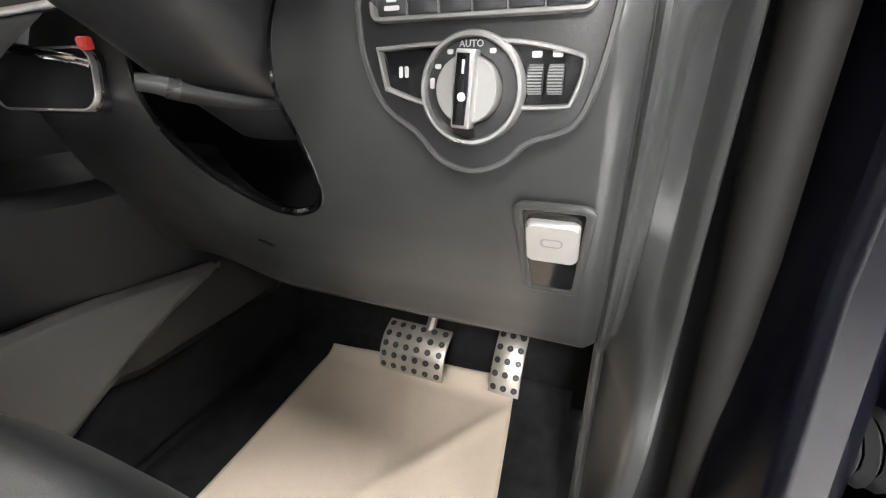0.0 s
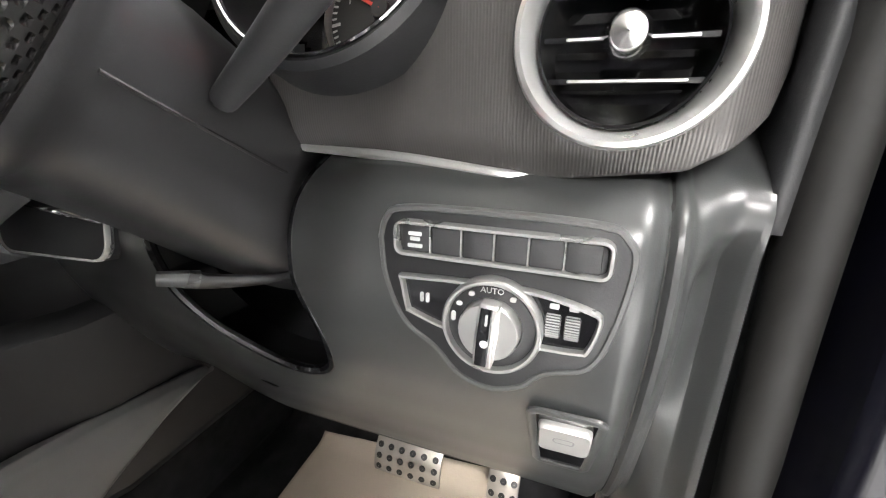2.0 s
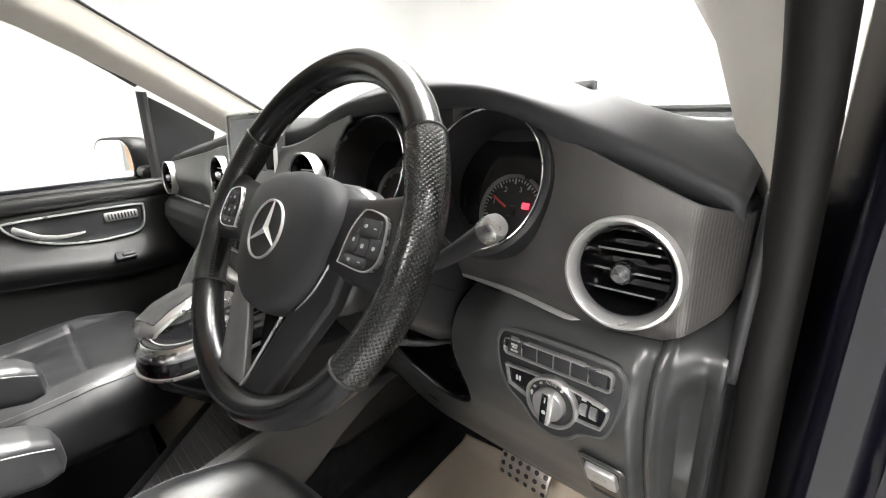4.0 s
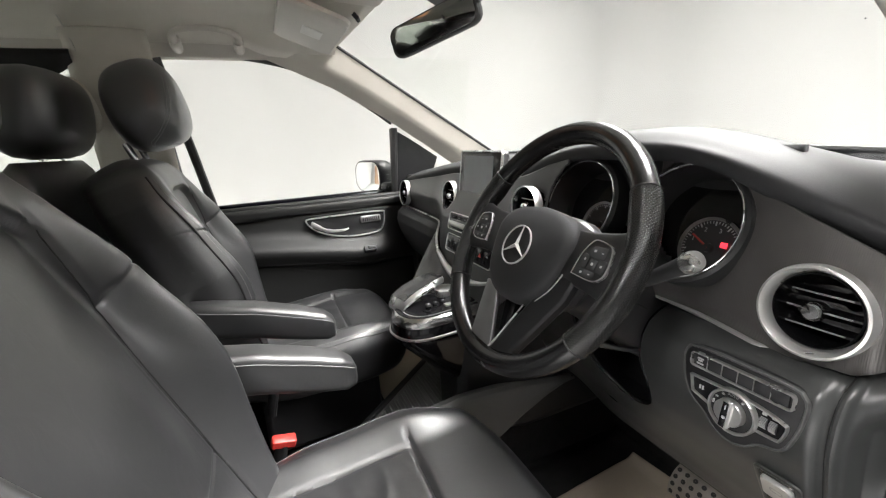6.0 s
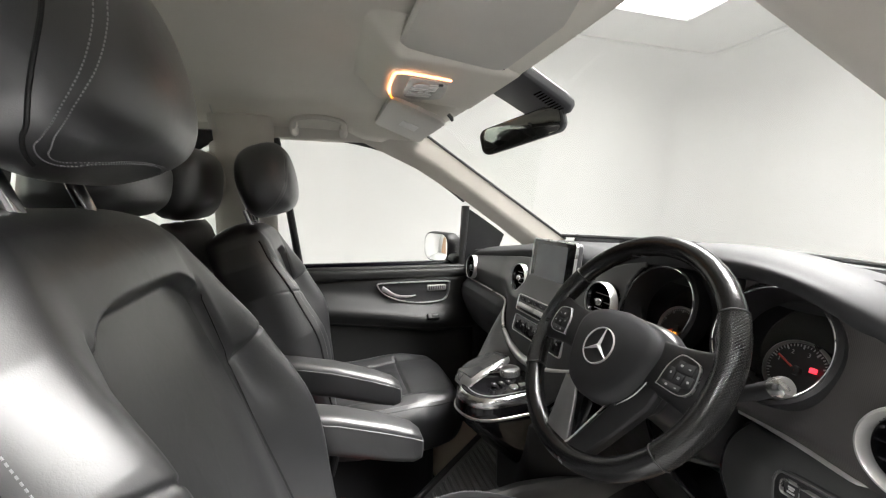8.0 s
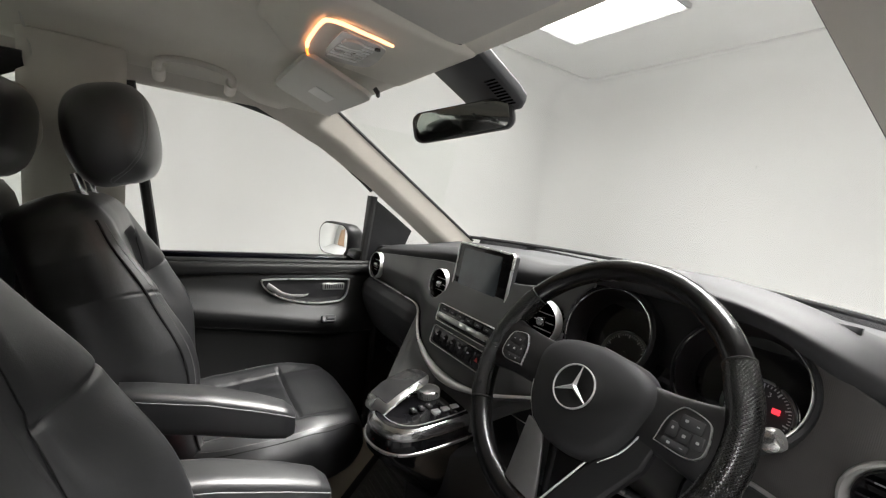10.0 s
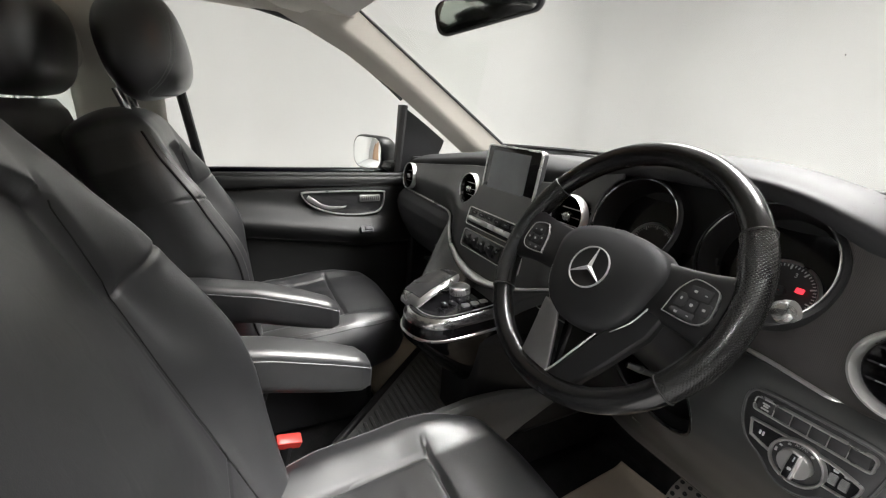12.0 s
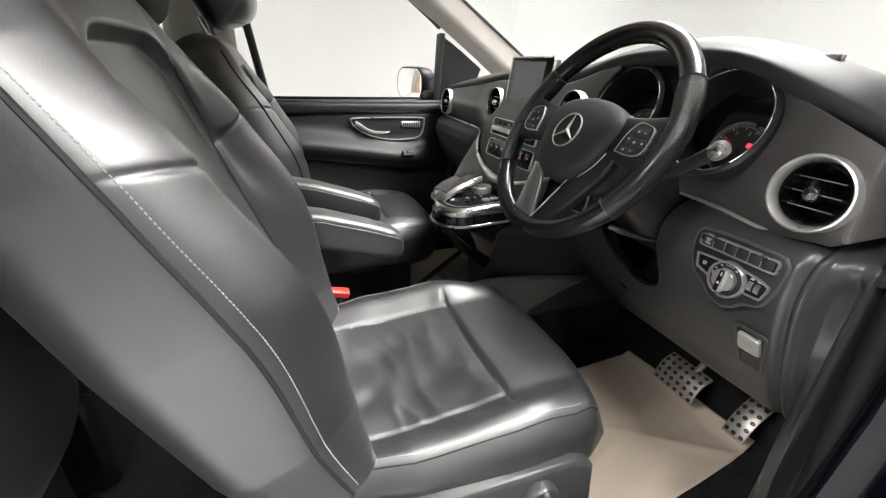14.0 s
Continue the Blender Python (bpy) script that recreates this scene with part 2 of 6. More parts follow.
def box(x0, x1, y0, y1, z0, z1):
    v = [(x, y, z) for z in (z0, z1) for y in (y0, y1) for x in (x0, x1)]
    return v, [(0, 1, 3, 2), (4, 6, 7, 5), (0, 4, 5, 1), (2, 3, 7, 6), (0, 2, 6, 4), (1, 5, 7, 3)]


def rrect(w, h, r, n=5):
    out = []
    for cx, cy, a0 in ((w / 2 - r, h / 2 - r, 0), (-w / 2 + r, h / 2 - r, 90), (-w / 2 + r, -h / 2 + r, 180), (w / 2 - r, -h / 2 + r, 270)):
        for k in range(n + 1):
            a = radians(a0 + 90 * k / n)
            out.append((cx + r * math.cos(a), cy + r * math.sin(a)))
    return out


def plate(poly, depth, m=None, edge=0.0, back=0.0):
    """A polygon in x, y raised to depth along z, with a small rounded edge."""
    cx, cy = sum(p[0] for p in poly) / len(poly), sum(p[1] for p in poly) / len(poly)

    def ring(z, inset):
        out = []
        for x, y in poly:
            d = max(math.hypot(x - cx, y - cy), 1e-6)
            k = max(0.0, 1 - inset / d)
            out.append((cx + (x - cx) * k, cy + (y - cy) * k, z))
        return out

    rings = [ring(back, 0)]
    if edge:
        rings += [ring(depth - edge, 0), ring(depth - edge * 0.3, edge * 0.3), ring(depth, edge)]
    else:
        rings.append(ring(depth, 0))
    g = loft(rings)
    return moved(g, m) if m else g


def band(poly, width, depth, m=None):
    """A raised rim along a closed polygon, inside it."""
    cx, cy = sum(p[0] for p in poly) / len(poly), sum(p[1] for p in poly) / len(poly)

    def ring(z, inset):
        out = []
        for i, (x, y) in enumerate(poly):
            (ax, ay), (bx, by) = poly[i - 1], poly[(i + 1) % len(poly)]
            tx, ty = bx - ax, by - ay
            ln = max(math.hypot(tx, ty), 1e-9)
            nx, ny = -ty / ln, tx / ln
            if nx * (cx - x) + ny * (cy - y) < 0:
                nx, ny = -nx, -ny
            out.append((x + nx * inset, y + ny * inset, z))
        return out

    rings = [ring(0, 0), ring(depth * 0.7, 0), ring(depth, width * 0.25), ring(depth, width * 0.75), ring(depth * 0.7, width), ring(0, width)]
    n = len(poly)
    v = [p for r in rings for p in r]
    f = [(j * n + i, j * n + (i + 1) % n, (j + 1) % 6 * n + (i + 1) % n, (j + 1) % 6 * n + i) for j in range(6) for i in range(n)]
    return moved((v, f), m) if m else (v, f)


def lathe(profile, m=None, n=48, caps=False):
    """Rings of (radius, height) round z."""
    rings = [[(r * math.cos(2 * math.pi * k / n), r * math.sin(2 * math.pi * k / n), h) for k in range(n)] for r, h in profile]
    g = loft(rings, caps)
    return moved(g, m) if m else g


def tube(path, radius, n=8, closed=False, flat=1.0):
    pts = [Vector(p) for p in path]
    rad = radius if callable(radius) else (lambda t: radius)
    rings, side = [], None
    for i, p in enumerate(pts):
        if closed:
            d = pts[(i + 1) % len(pts)] - pts[i - 1]
        else:
            d = pts[min(i + 1, len(pts) - 1)] - pts[max(i - 1, 0)]
        d = d.normalized() if d.length else Vector((0, 0, 1))
        if side is None:
            side = d.orthogonal().normalized()
        side = (side - d * side.dot(d)).normalized()
        up = d.cross(side)
        r = rad(i / max(1, len(pts) - 1))
        rings.append([tuple(p + side * r * math.cos(2 * math.pi * k / n) + up * r * flat * math.sin(2 * math.pi * k / n)) for k in range(n)])
    if closed:
        g = loft(rings, False)
        a, b = (len(rings) - 1) * n, 0
        best = min(range(n), key=lambda s: (Vector(rings[-1][0]) - Vector(rings[0][s])).length)
        f = g[1] + [(a + i, a + (i + 1) % n, (i + 1 + best) % n, (i + best) % n) for i in range(n)]
        return g[0], f
    return loft(rings)


def curve_through(pts, n=12):
    """Catmull-Rom through the points."""
    ps = [Vector(p) for p in pts]
    ps = [2 * ps[0] - ps[1]] + ps + [2 * ps[-1] - ps[-2]]
    out = []
    for i in range(1, len(ps) - 2):
        a, b, c, d = ps[i - 1:i + 3]
        for k in range(n):
            t = k / n
            out.append(0.5 * ((2 * b) + (c - a) * t + (2 * a - 5 * b + 4 * c - d) * t * t + (3 * b - a - 3 * c + d) * t ** 3))
    out.append(ps[-2])
    return out


def table(x, rows):
    """Smooth interpolation in rows of (x, value)."""
    if x <= rows[0][0]:
        return rows[0][1]
    for (a, va), (b, vb) in zip(rows, rows[1:]):
        if x <= b:
            t = (x - a) / (b - a)
            t = t * t * (3 - 2 * t) if len(rows) < 3 else t
            return va + (vb - va) * t
    return rows[-1][1]


def sgn(v, e):
    return math.copysign(abs(v) ** e, v)


def smooth(a, b, x):
    t = min(1.0, max(0.0, (x - a) / (b - a)))
    return t * t * (3 - 2 * t)


def facing(at, normal, up=(0, 0, 1)):
    """A frame at a place whose z is the normal and whose y is as near up as can be."""
    z = Vector(normal).normalized()
    x = Vector(up).cross(z).normalized()
    y = z.cross(x)
    m = Matrix((x, y, z)).transposed().to_4x4()
    return Matrix.Translation(at) @ m


ORIGIN = {}


def thing(name, at, label, category, group="", kind=""):
    ob = new(name)
    ob.empty_display_size = 0.05
    ob.location = at
    ORIGIN[ob.name] = Vector(at)
    return tagged(ob, label, category, group, kind)


def make(name, geo, material, sharp=38, solid=0.0, bevel=0.0):
    me = bpy.data.meshes.new(name)
    me.from_pydata([tuple(p) for p in geo[0]], [], geo[1])
    b = bmesh.new()
    b.from_mesh(me)
    bmesh.ops.recalc_face_normals(b, faces=b.faces)
    b.to_mesh(me)
    b.free()
    me.materials.append(material)
    for p in me.polygons:
        p.use_smooth = True
    me.set_sharp_from_angle(angle=radians(sharp))
    ob = new(name, me)
    if solid:
        s = ob.modifiers.new("thick", "SOLIDIFY")
        s.thickness, s.offset = abs(solid), 0.0
    if bevel:
        v = ob.modifiers.new("edge", "BEVEL")
        v.width, v.segments, v.limit_method, v.angle_limit = bevel, 2, "ANGLE", radians(40)
    return ob


def part(name, geo, material, parent, label="", sharp=38, solid=0.0, bevel=0.0):
    ob = make(name, geo, material, sharp, solid, bevel)
    ob.parent = parent
    if parent.name in ORIGIN:
        ob.matrix_parent_inverse = Matrix.Translation(ORIGIN[parent.name]).inverted()
    return tagged(ob, label)


def structure(name, geo, material, label, category, sharp=38, solid=0.0, bevel=0.0):
    return tagged(make(name, geo, material, sharp, solid, bevel), label, category, kind="structure")

# ---- the booth: white walls that run into each other in coves ----
WX, WY, EX, SY, GZ = -3.95, 4.80, 4.6, -5.4, -0.48
structure("ground", box(WX - 0.1, EX + 0.1, SY - 0.1, WY + 0.1, GZ - 0.1, GZ), FLOORM, "pale grey painted floor of a photo booth", "floor")


def wall_strip(points):
    """A wall along places (x, y, inward x, inward y) that rolls into the ceiling."""
    prof = [(0.0, GZ), (0.0, GZ + 0.03), (0.0, 0.8), (0.0, CEIL - ROLL - 0.05), (0.0, CEIL - ROLL)] + [(ROLL - ROLL * math.cos(radians(a)), CEIL - ROLL + ROLL * math.sin(radians(a))) for a in range(6, 91, 6)]
    n, k = len(points), len(prof)
    vts = [(x + nx * d, y + ny * d, z) for d, z in prof for x, y, nx, ny in points]
    return vts, [(j * n + i, j * n + i + 1, (j + 1) * n + i + 1, (j + 1) * n + i) for j in range(k - 1) for i in range(n - 1)]


COVE, ROLL = 0.7, 0.5
cove_pts = [(WX + COVE - COVE * math.cos(radians(a)), WY - COVE + COVE * math.sin(radians(a)), math.cos(radians(a)), -math.sin(radians(a))) for a in range(0, 91, 3)]
structure("wall_north", wall_strip([(WX, SY, 1, 0), (WX, SY + 0.05, 1, 0), (WX, WY - COVE - 0.05, 1, 0)] + cove_pts + [(WX + COVE + 0.05, WY, 0, -1), (EX - 0.05, WY, 0, -1), (EX, WY, 0, -1)]), WALL, "plain white booth wall that bends round a soft corner", "wall", solid=0.05)
# unseen side, added in grey to dim its bounce and reflections
structure("wall_east", wall_strip([(EX, WY, -1, 0), (EX, SY, -1, 0)]), GREYWALL, "plain grey side of the booth, unseen, darkened to weaken reflections", "wall", solid=0.05)
structure("wall_south", wall_strip([(EX, SY, 0, 1), (WX, SY, 0, 1)]), WALL, "plain white booth wall behind the van", "wall", solid=0.05)
structure("ceiling", box(WX - 0.1, EX + 0.1, SY - 0.1, WY + 0.1, CEIL, CEIL + 0.1), WALL, "white booth ceiling", "ceiling")
booth_door = thing("booth_door", (-2.6, SY + 0.06, GZ), "brown wooden door in the booth's rear wall", "door")
part("door_leaf", box(-3.2, -2.0, SY + 0.03, SY + 0.08, GZ, 1.75), BROWN, booth_door, bevel=0.01)
for dz in (0.0, 0.9):
    part("door_panel", box(-3.05, -2.15, SY + 0.075, SY + 0.095, GZ + 0.15 + dz, GZ + 0.9 + dz), BROWN, booth_door, bevel=0.01)
for sx, sz in ((-1.35, 1.75), (1.55, 1.12), (0.1, 2.2)):
    structure("wall_speck", lathe([(0.0001, 0), (0.008, 0.0005), (0.005, 0.002), (0.0001, 0.003)], facing((sx, WY - 0.026, sz), (0, -1, 0)), 8), DARK, "small dark speck on the white wall", "speck")

# a lit panel over each lamp, the added unseen ones included
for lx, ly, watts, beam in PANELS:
    lamp = thing("ceiling_light", (lx, ly, CEIL - 0.05), "lit white rectangular ceiling panel light, one of a set mostly added unseen", "ceiling light", "booth ceiling lights")
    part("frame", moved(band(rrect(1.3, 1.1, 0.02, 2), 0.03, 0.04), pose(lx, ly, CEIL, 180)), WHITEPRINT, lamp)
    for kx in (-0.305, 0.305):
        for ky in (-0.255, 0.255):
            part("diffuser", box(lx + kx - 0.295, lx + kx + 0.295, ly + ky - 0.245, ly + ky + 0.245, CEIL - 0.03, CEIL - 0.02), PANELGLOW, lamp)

# ---- the van's shell ----
van_floor = structure("van_floor", box(-0.80, 0.76, -2.7, 0.62, -0.06, 0.0), CARPET, "black carpeted van floor", "floor")
structure("firewall", grid(lambda u, v: (-0.78 + 1.52 * u, 0.36 + 0.22 * v, 0.02 + 0.80 * v if v > 0 else 0.0), 20, 8), CARPET, "black carpeted bulkhead behind the pedals", "bulkhead", solid=0.02)


def roof_z(x, y):
    zc = 1.335 - 0.02 * smooth(-0.6, -0.15, y)
    a = abs(x)
    return zc - 0.022 * (a / 0.5) ** 2 - 0.085 * smooth(0.60 - 0.05 * smooth(-0.50, -0.40, y), 0.74 - 0.03 * smooth(-0.50, -0.40, y), a) ** 1.5


SCREEN_MID = -0.065


def header_k(x):
    """0 in the middle of the windscreen, 1 at its sides."""
    return min(1.4, abs(x - SCREEN_MID) / 0.60)


def header_z(x):
    return 1.250 - 0.028 * header_k(x) ** 2


def header_y(x):
    return -0.150 - 0.055 * header_k(x) ** 2


def roof_f(u, v):
    x = -0.70 + 1.40 * u
    y0 = header_y(x)
    y = -2.6 + (y0 + 2.6) * v
    z = roof_z(x, y)
    # the front edge rolls down to the windscreen
    k = smooth(0.94, 1.0, v)
    z = z * (1 - k) + min(z, header_z(x) + 0.004) * k
    return (x, y, z)


structure("headliner", grid(roof_f, 56, 90), HEADLINER, "beige-grey cloth headliner of the van", "headliner", solid=-0.025)

# windscreen: from the header down to the base of the dash top
def screen_pt(k, t):
    """Across the glass from k = -1 to 1, from its top down to its base."""
    x = SCREEN_MID + 0.60 * k
    top = Vector((x, header_y(x) + 0.005, header_z(x)))
    base = Vector((-0.014 + 0.704 * k, 0.66 - 0.185 * k * k, 0.815 - 0.011 * k * k))
    return top.lerp(base, t)


ws = structure("windscreen", grid(lambda u, v: screen_pt(-1.04 + 2.08 * u, v), 40, 24), GLASS, "clear curved windscreen glass", "windscreen")
ws.visible_shadow = False
ws_seal = thing("windscreen_seal", (0, 0.66, 0.81), "black rubber seal round the windscreen", "seal", kind="structure")
part("base_strip", tube([screen_pt(-1.02 + 2.04 * k / 40, 0.985) + Vector((0, -0.008, 0.011)) for k in range(41)], 0.007, 8), RUBBER, ws_seal)
for s in (-1, 1):
    part("side_strip", tube([screen_pt(s, k / 20) + Vector((0, 0, 0.002)) for k in range(21)], 0.0055 if s < 0 else 0.003, 8), RUBBER, ws_seal)


# A pillars, lined in beige plastic
DOOR_EDGE_LEFT = [(0, (-0.715, -0.44, 1.19)), (0.25, (-0.735, -0.215, 1.095)), (0.5, (-0.755, -0.02, 0.985)), (0.75, (-0.772, 0.17, 0.86)), (1, (-0.79, 0.36, 0.73))]
DOOR_EDGE_RIGHT = [(0, (0.722, -0.44, 1.185)), (0.25, (0.732, -0.27, 1.105)), (0.5, (0.742, -0.12, 1.0)), (0.75, (0.752, -0.01, 0.88)), (1, (0.757, 0.06, 0.74))]


def a_pillar(s):
    rings = []
    edge = DOOR_EDGE_LEFT if s < 0 else DOOR_EDGE_RIGHT
    for k in range(25):
        t = k / 24
        inner = screen_pt(s, t) + Vector((0.0, -0.004, -0.002))
        door = Vector([table(t, [(a, p[c]) for a, p in edge]) for c in range(3)])
        mid = inner.lerp(door, 0.5) + Vector((-s * 0.016, -0.014, -0.006))
        out = inner.lerp(door, 0.5) + Vector((s * 0.06, 0.05, 0.05))
        ring = []
        for a, b, n in ((inner, mid, 4), (mid, door, 4), (door, out, 3), (out, inner, 3)):
            for q in range(n):
                ring.append(a.lerp(b, q / n))
        rings.append([tuple(p) for p in ring])
    return loft(rings)


for nm, s in (("a_pillar_left", -1), ("a_pillar_right", 1)):
    structure(nm, a_pillar(s), PILLAR, "beige plastic lined windscreen pillar", "pillar", sharp=60)


# outer body: roof rails, B pillars, sides with their windows
def side_x(z):
    return table(z, [(0.0, 0.80), (0.68, 0.80), (0.95, 0.775), (1.2, 0.715), (1.35, 0.62)])


def rail(s):
    rings = []
    for k in range(41):
        y = -2.6 + 2.2 * k / 40
        rings.append([(s * x, y, z) for x, z in ((0.66, 1.262), (0.69, 1.232), (0.715, 1.19), (0.745, 1.185), (0.78, 1.25), (0.72, 1.33), (0.66, 1.30))])
    return loft(rings)


for nm, s in (("roof_rail_left", -1), ("roof_rail_right", 1)):
    structure(nm, rail(s), PILLAR, "beige lined roof rail above the door opening", "roof rail", sharp=60)


def b_pillar(s, y0, y1, z1):
    rings = []
    for k in range(13):
        z = z1 * k / 12
        x = side_x(z)
        yy0, yy1 = y0 - 0.05 * smooth(0.6, 1.2, z), y1 - 0.02 * smooth(0.6, 1.2, z)
        rings.append([(s * (x - 0.05), yy0, z), (s * (x - 0.06), (yy0 + yy1) / 2, z), (s * (x - 0.04), yy1, z), (s * (x + 0.05), yy1, z), (s * (x + 0.06), yy0, z)])
    return loft(rings)


structure("b_pillar_left", b_pillar(-1, -0.80, -0.745, 1.10), DARK, "black trimmed pillar behind the passenger door", "pillar", bevel=0.008)
structure("b_pillar_right", b_pillar(1, -1.08, -0.97, 1.25), DARK, "black trimmed pillar behind the driver's door", "pillar", bevel=0.008)
for nm, s, yb in (("rear_side_left", -1, -0.80), ("rear_side_right", 1, -1.08)):
    structure(nm, grid(lambda u, v: (s * (side_x(0.74 * v) - 0.05), yb + (-2.6 - yb) * u, 0.74 * v), 10, 6), DARK, "dark trimmed rear side of the van", "side wall", solid=0.03)
    for y0, y1 in ((-0.745 if s < 0 else yb, -0.945 if s < 0 else -1.2), (-1.75, -1.9), (-2.5, -2.62)):
        structure("rear_pillar", grid(lambda u, v: (s * (side_x(0.70 + 0.54 * v) - 0.052 + 0.030 * smooth(0.72, 1.0, v) - 0.012 * math.sin(math.pi * u)), y0 + (y1 - y0) * u, 0.70 + 0.55 * v), 8, 14), PILLAR, "beige lined pillar between the side windows", "pillar", solid=0.03)
    ya = -0.935 if s < 0 else -1.19
    structure("window_header", grid(lambda u, v: (s * (side_x(1.09 + 0.10 * v) - 0.060), ya + (-2.5 - ya) * u, 1.19 - (0.10 - 0.07 * smooth(0.06, 0.0, u)) * (1 - v) + 0.0), 40, 4), DARK, "black header above the rear side window", "trim", solid=0.02)
    structure("window_edge", tube(curve_through([(s * 0.735, ya - 0.10, 1.10), (s * 0.737, ya - 0.03, 1.095), (s * 0.742, ya - 0.012, 1.06), (s * 0.748, ya - 0.008, 0.98), (s * 0.752, ya - 0.004, 0.80)], 5), 0.012, 8), DARK, "black rubber edge of the rear side window", "trim")
    g = structure("rear_side_glass", grid(lambda u, v: (s * side_x(0.74 + 0.48 * v), yb + (-2.6 - yb) * u, 0.74 + 0.48 * v), 4, 4), TINTED, "lightly tinted rear side window", "window")
    g.visible_shadow = False
guide = thing("belt_guide", (-0.68, -0.94, 1.045), "beige looped seat belt guide with a dark slot on the pillar", "belt guide")
part("loop", tube([(-0.668 + 0.012 * math.sin(radians(a)) * 0.5, -0.938 + 0.024 * math.cos(radians(a)) - 0.012 * math.sin(radians(a)), 1.045 + 0.066 * math.sin(radians(a))) for a in range(0, 360, 10)], 0.011, 10, closed=True), PILLAR, guide)
part("slot", plate([(0.022 * math.cos(radians(a)), 0.062 * math.sin(radians(a))) for a in range(0, 360, 15)], 0.004, facing((-0.674, -0.938, 1.045), (1, 0, 0))), GLOSSY, guide, "dark belt slot")
structure("headliner_seam", tube(curve_through([(0.10, -0.925, roof_z(0.10, -0.925)), (-0.20, -0.935, roof_z(0.20, -0.935)), (-0.42, -0.942, roof_z(0.42, -0.942)), (-0.566, -0.946, roof_z(0.566, -0.946)), (-0.635, -0.938, roof_z(0.635, -0.938) - 0.006), (-0.664, -0.925, 1.22), (-0.672, -0.915, 1.157)], 8), 0.0026, 8), VISOR, "sewn seam across the cloth headliner", "seam")
structure("tailgate", box(-0.78, 0.78, -2.72, -2.62, 0.0, 0.72), DARK, "dark lined tailgate below its window", "tailgate")
g = structure("tailgate_glass", box(-0.70, 0.70, -2.70, -2.69, 0.72, 1.28), TINTED, "lightly tinted tailgate window", "window")
g.visible_shadow = False
structure("sill_right", box(0.70, 0.80, -1.0, 0.05, -0.06, 0.03), DARK, "black door sill plate", "door sill", bevel=0.01)
structure("lower_body_front", box(-0.82, 0.82, 0.60, 0.66, -0.4, 0.80), DARK, "dark engine bulkhead", "bulkhead")
bonnet = structure("bonnet", grid(lambda u, v: (-0.82 + 1.64 * u, 0.66 + 0.75 * v, 0.72 - 0.02 * v - 0.25 * v ** 3 - 0.05 * (2 * u - 1) ** 4), 16, 10), PAINT, "navy painted bonnet", "bonnet", solid=0.02)

structure("kick_panel_left", box(-0.80, -0.755, 0.06, 0.62, 0.0, 0.76), DARK, "black trimmed side of the passenger footwell", "side panel", bevel=0.01)
structure("kick_panel_right", box(0.735, 0.78, 0.14, 0.62, -0.05, 0.70), DARK, "black trimmed side of the driver's footwell", "side panel", bevel=0.01)

structure("front_wing", box(0.87, 1.02, 0.14, 1.0, -0.46, 0.74), PAINT, "navy painted front wing beside the bonnet", "front wing", bevel=0.02)

# ---- passenger door ----
door = thing("passenger_door", (-0.80, -0.35, 0.05), "closed passenger door with dark grey trim and clear window", "door")
def dx(z):
    return -side_x(z)


def door_panel_f(u, v):
    y = -0.82 + 0.90 * u
    z = 0.04 + 0.645 * v
    x = -0.765
    # upper roll, hollow behind the handle and the armrest bulge
    arm = table(y, [(-0.82, 0.575), (-0.6, 0.57), (-0.35, 0.535), (-0.15, 0.505), (0.1, 0.51)])
    x += 0.052 * math.exp(-((z - arm + 0.035) / 0.045) ** 2) * (1 - smooth(-0.13, 0.02, y))
    low = arm - 0.085
    x -= 0.03 * smooth(low, low - 0.02, z)
    crease = table(y, [(-0.82, 0.628), (-0.62, 0.640), (-0.45, 0.647), (-0.1, 0.650), (0.1, 0.646)])
    x += 0.016 * smooth(crease - 0.004, crease + 0.012, z)
    x -= 0.006 * math.exp(-((z - crease + 0.003) / 0.005) ** 2)
    x -= 0.012 * smooth(0.675, 0.69, z)
    return (x, y, z)


part("trim_panel", grid(door_panel_f, 60, 110), DOORTRIM, door, "black moulded trim panel", solid=-0.006)
part("sill_strip", tube([(-0.778, -0.82 + 0.9 * k / 10, 0.688) for k in range(11)], 0.009, 8), RUBBER, door)
part("outer_skin", box(-0.90, -0.86, -0.85, 0.36, -0.05, 0.70), PAINT, door, "navy painted outer skin", bevel=0.01)
bez = [(y, z) for y, z in ((-0.376, 0.621), (-0.355, 0.630), (-0.20, 0.632), (-0.075, 0.630), (-0.062, 0.618), (-0.068, 0.575), (-0.085, 0.549), (-0.12, 0.540), (-0.20, 0.538), (-0.28, 0.551), (-0.335, 0.574), (-0.365, 0.60))]
bez = [(p.x, p.y) for p in curve_through([(a, b, 0) for a, b in bez + bez[:1]], 5)[:-1]]
BZ = facing((-0.757, 0, 0), (1, 0, 0))
bez_l = [(a, b) for a, b in bez]
hbez = part("handle_recess", plate(bez_l, 0.002, BZ, 0.002, -0.02), DARK, door, "black recess round the inner handle")
part("recess_rim", band(bez_l, 0.0050, 0.013, BZ), SATIN, hbez, "silver rim")
hnd = curve_through([(-0.352, 0.607, 0.008), (-0.335, 0.598, 0.018), (-0.31, 0.583, 0.026), (-0.275, 0.574, 0.026), (-0.235, 0.572, 0.018), (-0.215, 0.573, 0.008)], 6)
part("inner_handle", tube([BZ @ p for p in hnd], lambda t: 0.0040 + 0.0105 * (1 - t), 12, flat=0.6), SATIN, door, "chrome lever handle")
spk = part("speaker_grille", plate(rrect(0.082, 0.026, 0.005), 0.008, BZ @ pose(-0.122, 0.602, 0), 0.001), SILVER, door, "grey slotted grille")
